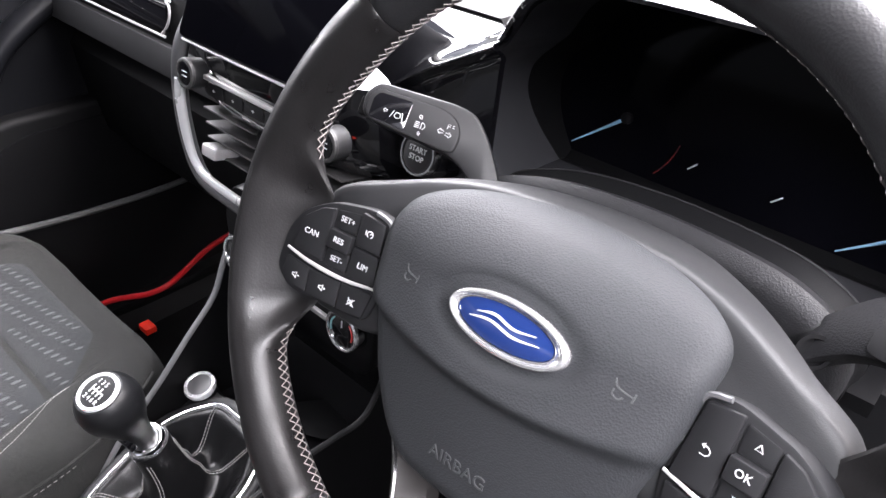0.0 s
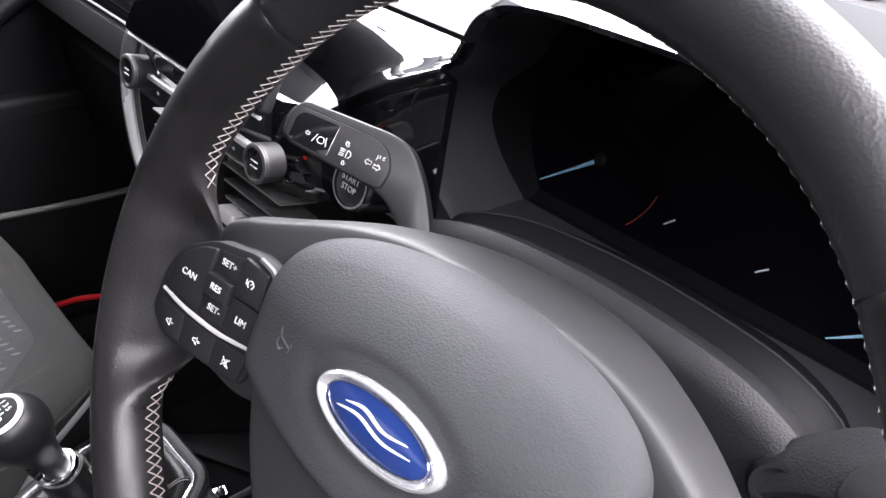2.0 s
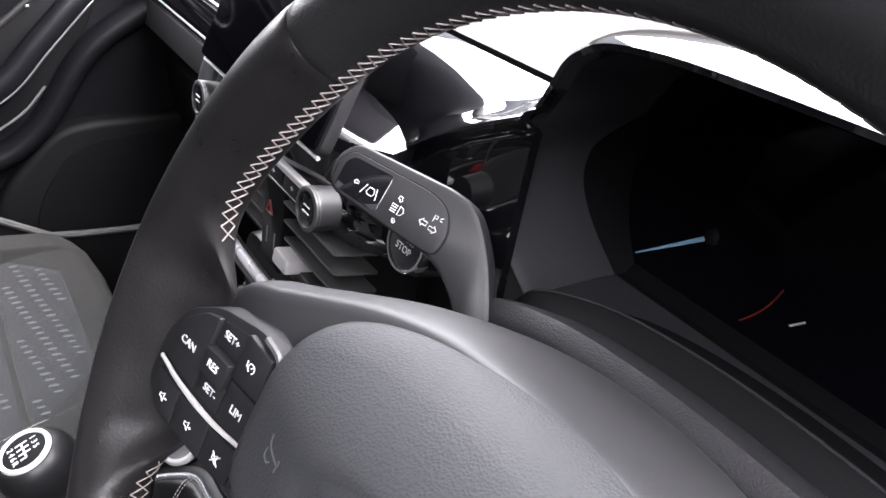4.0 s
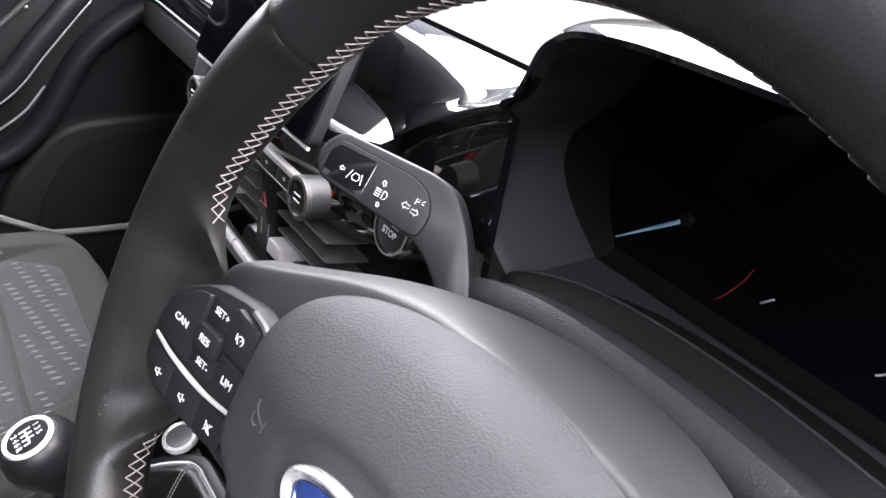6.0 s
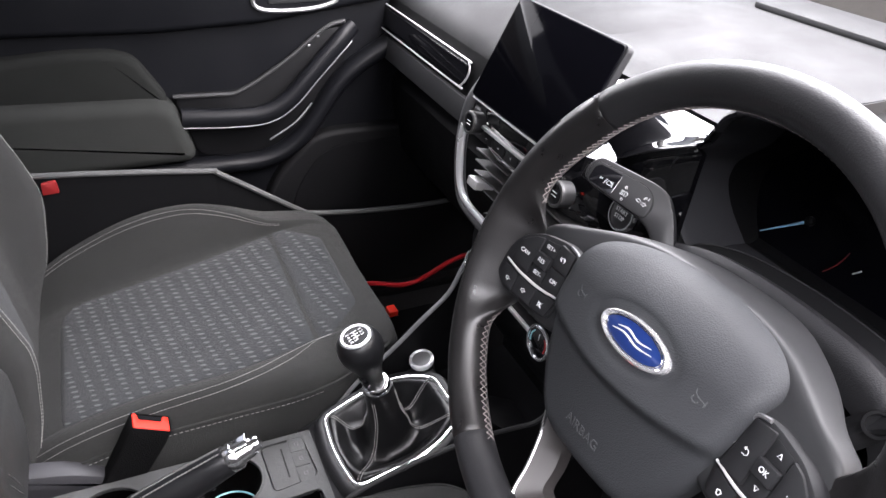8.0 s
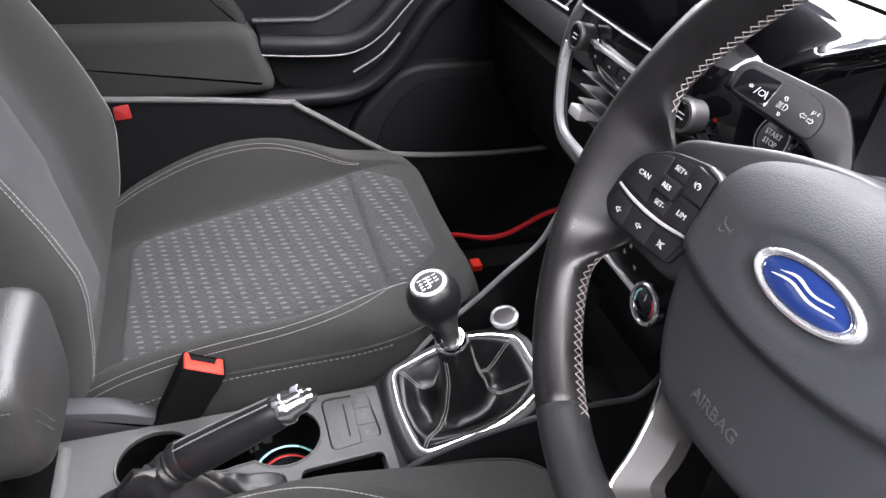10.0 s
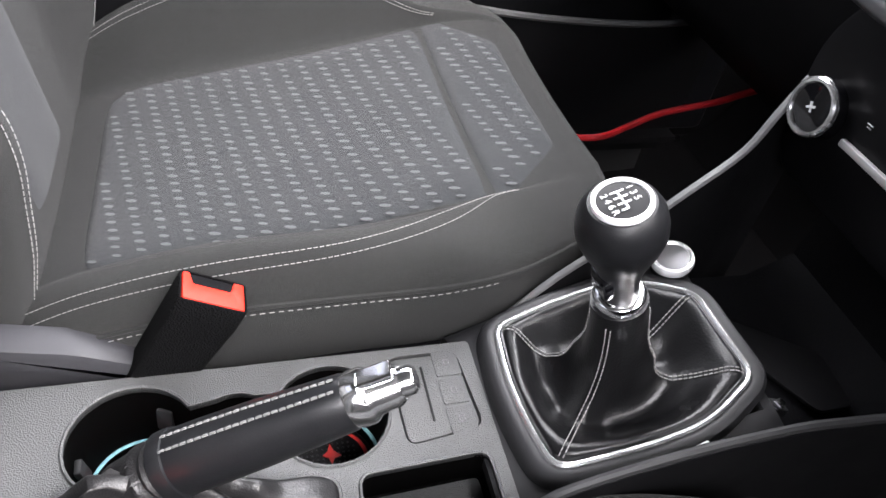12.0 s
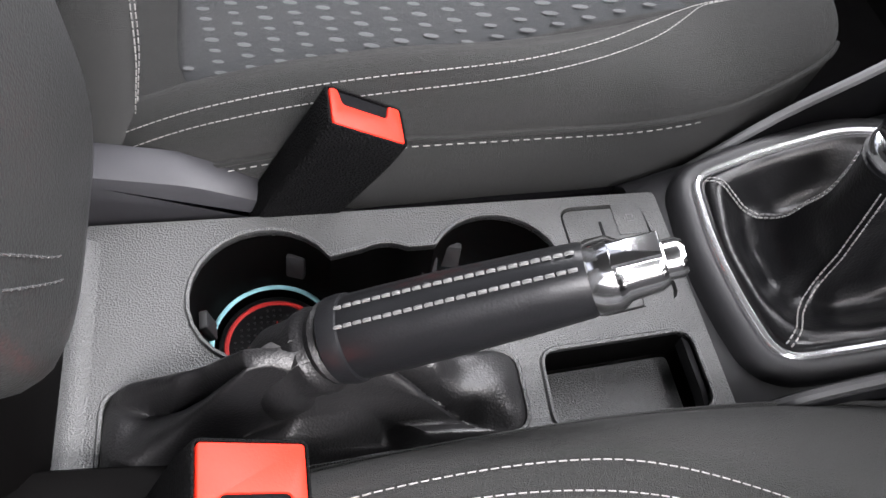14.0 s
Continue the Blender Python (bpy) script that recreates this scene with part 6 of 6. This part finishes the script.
    cov = rounded([(-0.50, 0.235), (-0.315, 0.235), (-0.345, 0.262), (-0.40, 0.290), (-0.46, 0.305), (-0.50, 0.30)], 0.012, 4)
    side_on = Matrix(((0, 0, near, near * 0.238), (1, 0, 0, 0), (0, 1, 0, 0), (0, 0, 0, 1)))
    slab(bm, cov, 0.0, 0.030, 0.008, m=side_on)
    # the driver's cover gets a near-black colour for the shade it lies in
    cover = part("recliner_cover", bm, WALL_PLASTIC if near > 0 else SHADE_BLACK, S, "grey plastic recliner cover, blackened for shade on the driver's seat")
    bm = bmesh.new()
    slab(bm, rounded([(-0.44, 0.17), (-0.295, 0.17), (-0.295, 0.225), (-0.33, 0.240), (-0.385, 0.236), (-0.42, 0.255), (-0.44, 0.25)], 0.010, 4), 0.0, 0.036, 0.005, m=side_on)
    part("hinge_block", bm, DARK_PLASTIC, cover, "black hinge block")
    bm = bmesh.new()
    slab(bm, rect(-0.382, 0.222, -0.365, 0.230, 0.002), 0.034, 0.0375, 0.001, m=side_on)
    part("hinge_pin", bm, SATIN, cover, "small bright pin")
    return S


tagged(seat("passenger_seat", -0.338, 0.0, 1, "dark grey fabric passenger seat with patterned middle"), group="front seats")
tagged(seat("driver_seat", 0.352, -0.012, -1, "dark grey fabric driver seat, bolster near the console", 0.05), group="front seats")

# ---- seat belt buckles ----
def buckle(x, y, z, label, turn=1):
    """A buckle whose upper face is centred at (x, y, z)."""
    m = stalk_pose((x, y, z), (0, 0.89 * turn, -0.46 * turn), (0, 0.46, 0.89))
    B = thing("seat_belt_buckle", label, "buckle", m, group="seat belt buckles")
    # local x along the face, y across it towards the car's side, z out of the face
    bm = bmesh.new()
    ring = rect(-0.0245, -0.0145, 0.0245, 0.0145, 0.004, 3)
    low = [Vector((p.x * 0.86 - 0.004, p.y * 0.95)) for p in ring]
    loft(bm, [at(low, -0.105), at(ring, -0.02), at(ring, 0.0003), at(inset(ring, 0.0006), 0.0013), at(inset(ring, 0.0016), 0.0013), at(inset(ring, 0.0018), -0.004)])
    part("shell", bm, VELVET, B, "fuzzy black plastic shell")
    v0 = 0.0025 if turn > 0 else 0.0070
    bm = bmesh.new()
    face = rounded([(-0.0222, -0.0125), (0.0222, -0.0125), (0.0222, 0.0125), (0.0150, 0.0125), (0.0125, v0), (-0.0150, v0), (-0.0172, 0.0125), (-0.0222, 0.0125)], [0.002, 0.002, 0.002, 0.001, 0.002, 0.002, 0.001, 0.002], 3)
    prism(bm, face, -0.004, 0.0018, 0.0007)
    part("release_button", bm, RED, B, "red release button", sharp=50)
    bm = bmesh.new()
    slab(bm, rect(-0.0180, v0 - 0.0015, 0.0155, 0.0125), -0.006, 0.0002, 0.0003)
    part("slot", bm, CARPET, B, "black slot")
    bm = bmesh.new()
    tube(bm, [(-0.006 * turn, 0, -0.10), (-0.016 * turn, 0, -0.15), (-0.03 * turn, 0, -0.20)], 0.012, 8, flat=0.5)
    part("stalk", bm, DARK_PLASTIC, B)
    return B


buckle(-0.0735, -0.3015, 0.339, "black seat belt buckle with red button beside the console")
buckle(0.112, -0.367, 0.345, "black seat belt buckle with red button by the driver seat", -1)

# ---- coasters in the cup holders ----
for cx, cy in ((-0.008, -0.362), (-0.008, -0.226)):
    C = thing("coaster", "dark round coaster with a teal and a red ring", "coaster", Matrix.Translation((cx, cy, 0.194)), group="coasters in the cup holders")
    bm = bmesh.new()
    lathe(bm, [(-0.001, 0.036), (0.004, 0.036), (0.005, 0.035), (0.005, 0)], 40)
    mat_ob = part("mat", bm, DARK_PLASTIC, C)
    for nm, r, z, mt in (("teal_ring", 0.0385, 0.013, TEAL), ("red_ring", 0.0305, 0.0055, RED_MARK)):
        bm = bmesh.new()
        tube(bm, [(r * math.cos(2 * math.pi * i / 48), r * math.sin(2 * math.pi * i / 48), z) for i in range(49)], 0.0016, 6, flat=0.6)
        part(nm, bm, mt, C)
    bm = bmesh.new()
    pts = [(-0.010, 0.0), (-0.002, 0.003), (0.004, 0.010), (0.006, 0.003), (0.012, 0.0), (0.005, -0.002), (0.002, -0.008), (-0.002, -0.003)]
    prism(bm, [Vector(p) * 0.85 + Vector((-0.0085, 0.002)) for p in pts], 0.0045, 0.0066, 0.0003)
    part("red_figure", bm, RED_MARK, C, "plain red shape")
    bm = bmesh.new()
    for i in range(-6, 7):
        for j in range(-6, 7):
            if math.hypot(i, j) < 6.2:
                lathe(bm, [(0.0045, 0.0012), (0.0058, 0.0009), (0.0058, 0)], 5, m=Matrix.Translation((i * 0.0042, j * 0.0042, 0)))
    tagged(part("studs", bm, SMOOTH_PLASTIC, mat_ob, "rows of small rubber studs"), kind="stuff")

# ---- passenger door ----
DOOR = thing("passenger_door", "closed dark passenger door with fabric pads and grip", "door")
def door_panel(name, pts, x0, x1, mat, r=0.012, bevel=0.006, label="", parent=None):
    """A panel of the door drawn as (y, z) outline, from x0 out to x1 into the cabin."""
    bm = bmesh.new()
    prism(bm, rounded(pts, r, 5), 0.0, x1 - x0, bevel, m=Matrix(((0, 0, 1, x0), (1, 0, 0, 0), (0, 1, 0, 0), (0, 0, 0, 1))))
    return part(name, bm, mat, parent or DOOR, label)


door_panel("door_skin", [(-0.75, 0.04), (0.55, 0.04), (0.55, 0.72), (0.2, 0.80), (-0.75, 0.83)], -0.705, -0.668, DOOR_PLASTIC, 0.02, 0.01, "dark plastic door skin")
door_panel("upper_panel", [(-0.75, 0.66), (-0.20, 0.655), (-0.02, 0.665), (0.22, 0.70), (0.25, 0.77), (-0.75, 0.82)], -0.67, -0.645, DOOR_PLASTIC, 0.02, 0.012, "dark grained upper panel")
door_panel("upper_pad", [(-0.75, 0.548), (-0.42, 0.539), (-0.183, 0.531), (-0.235, 0.618), (-0.27, 0.630), (-0.34, 0.632), (-0.75, 0.600)], -0.67, -0.636, DOOR_FABRIC, 0.03, 0.014, "dark fabric upper pad")
door_panel("armrest_pad", [(-0.75, 0.425), (-0.150, 0.430), (-0.188, 0.548), (-0.42, 0.556), (-0.75, 0.565)], -0.67, -0.606, ARMPAD_FABRIC, 0.035, 0.024, "dark fabric armrest pad")
# grip: a curved bar over a recess with its shade painted black, with a bright line
door_panel("grip_recess", [(-0.185, 0.545), (-0.07, 0.540), (0.02, 0.592), (0.10, 0.652), (0.16, 0.650), (0.13, 0.58), (0.05, 0.465), (-0.04, 0.405), (-0.150, 0.425)], -0.672, -0.655, DARK_PLASTIC, 0.02, 0.006, "grip recess, blackened for its shade")
bar = spline([(-0.632, -0.175, 0.508), (-0.628, -0.10, 0.503), (-0.626, -0.03, 0.505), (-0.628, 0.02, 0.530), (-0.634, 0.07, 0.580), (-0.645, 0.125, 0.632), (-0.660, 0.150, 0.650)], 6)
bm = bmesh.new()
tube(bm, bar, lambda t: 0.020 - 0.004 * t, 14, flat=0.75, up=(1, 0, 0))
grip_bar = part("grip_bar", bm, DOOR_PLASTIC, DOOR, "dark grey grip bar")
bm = bmesh.new()
tube(bm, [p + V(0.0135, 0.008 * i / len(bar), -0.012) for i, p in enumerate(bar[:-4])], 0.0014, 6)
part("bright_line", bm, FRAME, grip_bar, "thin bright line")
bm = bmesh.new()
tube(bm, spline([(-0.640, -0.02, 0.448), (-0.640, 0.03, 0.478), (-0.645, 0.065, 0.512)], 6), 0.002, 6)
part("lower_line", bm, FRAME, grip_bar)
for dy in (0.0, 0.018):
    bm = bmesh.new()
    slab(bm, rect(-0.0022, -0.0018, 0.0022, 0.0018, 0.0006), 0, 0.005, 0.001, m=along((-0.646, 0.062 + dy, 0.622 + dy * 0.9), (1, 0, 0.3)))
    part("window_switch", bm, SATIN_DARK, DOOR, "small window switch")
# rim in a lighter plastic than the door, as its painted highlight
bm = bmesh.new()
tube(bm, spline([(-0.652, -0.183, 0.543), (-0.652, -0.11, 0.541), (-0.652, -0.065, 0.545), (-0.653, 0.02, 0.594), (-0.654, 0.095, 0.650), (-0.656, 0.135, 0.662)], 6), 0.0042, 8)
part("recess_edge", bm, SMOOTH_PLASTIC, DOOR, "rounded rim of the grip recess, paler for its highlight")
# latch handle bezel
bm = bmesh.new()
ring = spline([(-0.643, a, b) for a, b in ((-0.02, 0.690), (0.06, 0.688), (0.115, 0.702), (0.10, 0.730), (0.02, 0.735), (-0.03, 0.715))], 5, True)
tube(bm, ring + ring[:1], 0.004, 6)
part("latch_bezel", bm, SATIN_DARK, DOOR, "satin bezel of the door latch")
bm = bmesh.new()
slab(bm, rounded([(-0.01, 0.697), (0.09, 0.700), (0.085, 0.724), (0.0, 0.727)], 0.008), 0.0, 0.012, 0.004, m=Matrix(((0, 0, 1, -0.655), (1, 0, 0, 0), (0, 1, 0, 0), (0, 0, 0, 1))))
part("latch_lever", bm, SMOOTH_PLASTIC, DOOR, "satin door latch lever")
# swelling below the armrest, speaker and pocket
bm = bmesh.new()
curve = spline([(0, -0.75, 0.415), (0, -0.30, 0.412), (0, -0.12, 0.405), (0, -0.02, 0.410), (0, 0.05, 0.455), (0, 0.13, 0.56), (0, 0.24, 0.63)], 5)
tube(bm, [(-0.648, p.y, p.z) for p in curve], 0.022, 12, flat=0.8)
part("lower_swell", bm, DOOR_PLASTIC, DOOR, "rounded dark moulding")
door_panel("speaker_cover", [(-0.04, 0.10), (-0.04, 0.30), (-0.015, 0.365), (0.06, 0.440), (0.10, 0.452), (0.30, 0.452), (0.42, 0.40), (0.42, 0.10)], -0.672, -0.640, DARK_PLASTIC, 0.04, 0.012, "black speaker cover")
door_panel("speaker_grille", [(0.0, 0.14), (0.02, 0.33), (0.09, 0.425), (0.32, 0.425), (0.38, 0.36), (0.38, 0.14)], -0.645, -0.636, CARPET, 0.05, 0.003, "black speaker grille")
pk = [(-0.75, 0.475), (-0.42, 0.462), (-0.16, 0.436), (-0.125, 0.424), (0.01, 0.332), (0.045, 0.318), (0.16, 0.305), (0.30, 0.300), (0.42, 0.31)]
bm = bmesh.new()
line = spline([(-0.563, a, b) for a, b in pk], 4)
rows = [[(-0.563 - d * 0.1, p.y, max(0.05, p.z - d)) for p in line] for d in (0.0, 0.06, 0.14, 0.4)]
sheet(bm, rows, 0.012, (-1, 0, 0))
pocket = part("door_pocket", bm, DARK_PLASTIC, DOOR, "black door pocket")
bm = bmesh.new()
tube(bm, line, 0.0052, 8)
part("pocket_edge", bm, CONSOLE, pocket, "grey pocket edge")
bm = bmesh.new()
sheet(bm, [[(x, p.y, 0.10) for p in line] for x in (-0.565, -0.66)], 0.01, (0, 0, -1))
part("pocket_floor", bm, DARK_PLASTIC, pocket)

# sill trim in the passenger footwell
bm = bmesh.new()
sill = spline([(-0.600, -0.20, 0.155), (-0.600, 0.05, 0.155), (-0.602, 0.18, 0.155), (-0.604, 0.26, 0.145), (-0.606, 0.335, 0.157), (-0.610, 0.385, 0.205), (-0.612, 0.40, 0.27)], 6)
tube(bm, sill, lambda t: 0.020 - 0.006 * t, 12)
sheet(bm, [[(p.x, p.y, p.z * k) for p in sill] for k in (1.0, 0.5, 0.0)], 0.01, (-1, 0, 0))
tagged(part("trim_sill", bm, STALK_PLASTIC), "curved dark plastic sill trim in the passenger footwell", "trim", kind="structure")

# ---- small things ----
TAG = thing("red_tag", "small dark red plastic tag beside the passenger seat", "tag", Matrix.Translation((-0.548, -0.395, 0.446)))
bm = bmesh.new()
slab(bm, rounded([(-0.013, -0.012), (0.012, -0.010), (0.010, 0.012), (-0.012, 0.009)], 0.003), -0.003, 0.003, 0.001, m=Matrix(((0, 0, 1, 0), (1, 0, 0, 0), (0, 1, 0, 0), (0, 0, 0, 1))))
part("plate", bm, material("dark_red_plastic", (0.16, 0.006, 0.006), 0.5), TAG)

bm = bmesh.new()
tube(bm, spline([(-0.56, 0.10, 0.13), (-0.53, 0.15, 0.148), (-0.49, 0.195, 0.160), (-0.475, 0.228, 0.172), (-0.497, 0.273, 0.170), (-0.487, 0.317, 0.200), (-0.458, 0.377, 0.236), (-0.398, 0.394, 0.296), (-0.34, 0.40, 0.335), (-0.25, 0.37, 0.375), (-0.13, 0.30, 0.42)], 6), 0.0050, 8)
tagged(part("red_cable", bm, RED_CABLE), "bright red cable in the passenger footwell", "cable")
CONN = thing("cable_connector", "small orange red cable connector on the floor", "connector", Matrix.Translation((-0.405, 0.148, 0.165)))
bm = bmesh.new()
slab(bm, rect(-0.012, -0.009, 0.012, 0.009, 0.002), -0.006, 0.006, 0.0015)
part("housing", bm, RED, CONN)
bm = bmesh.new()
tube(bm, [(-0.01, 0, 0), (-0.06, -0.02, -0.05), (-0.12, -0.04, -0.13)], 0.003, 6)
part("lead", bm, CARPET, CONN)

MAT = thing("floor_mat", "dark driver floor mat with a pale bound edge", "floor mat")
bm = bmesh.new()
mo = rounded([(0.26, 0.10), (0.62, 0.10), (0.62, 0.579), (0.161, 0.577), (0.202, 0.415)], [0.03, 0.03, 0.03, 0.004, 0.01], 6)
slab(bm, mo, 0.112, 0.120, 0.003)
part("mat_surface", bm, material("grey_mat_pile", (0.012, 0.012, 0.0125), 0.95, grain=0.8, grain_scale=600, vary=0.3, spec=0.1), MAT)
bm = bmesh.new()
tube(bm, [(p[0], p[1], 0.119) for p in mo] + [(mo[0][0], mo[0][1], 0.119)], 0.003, 6)
part("binding", bm, THREAD, MAT, "pale bound edge")
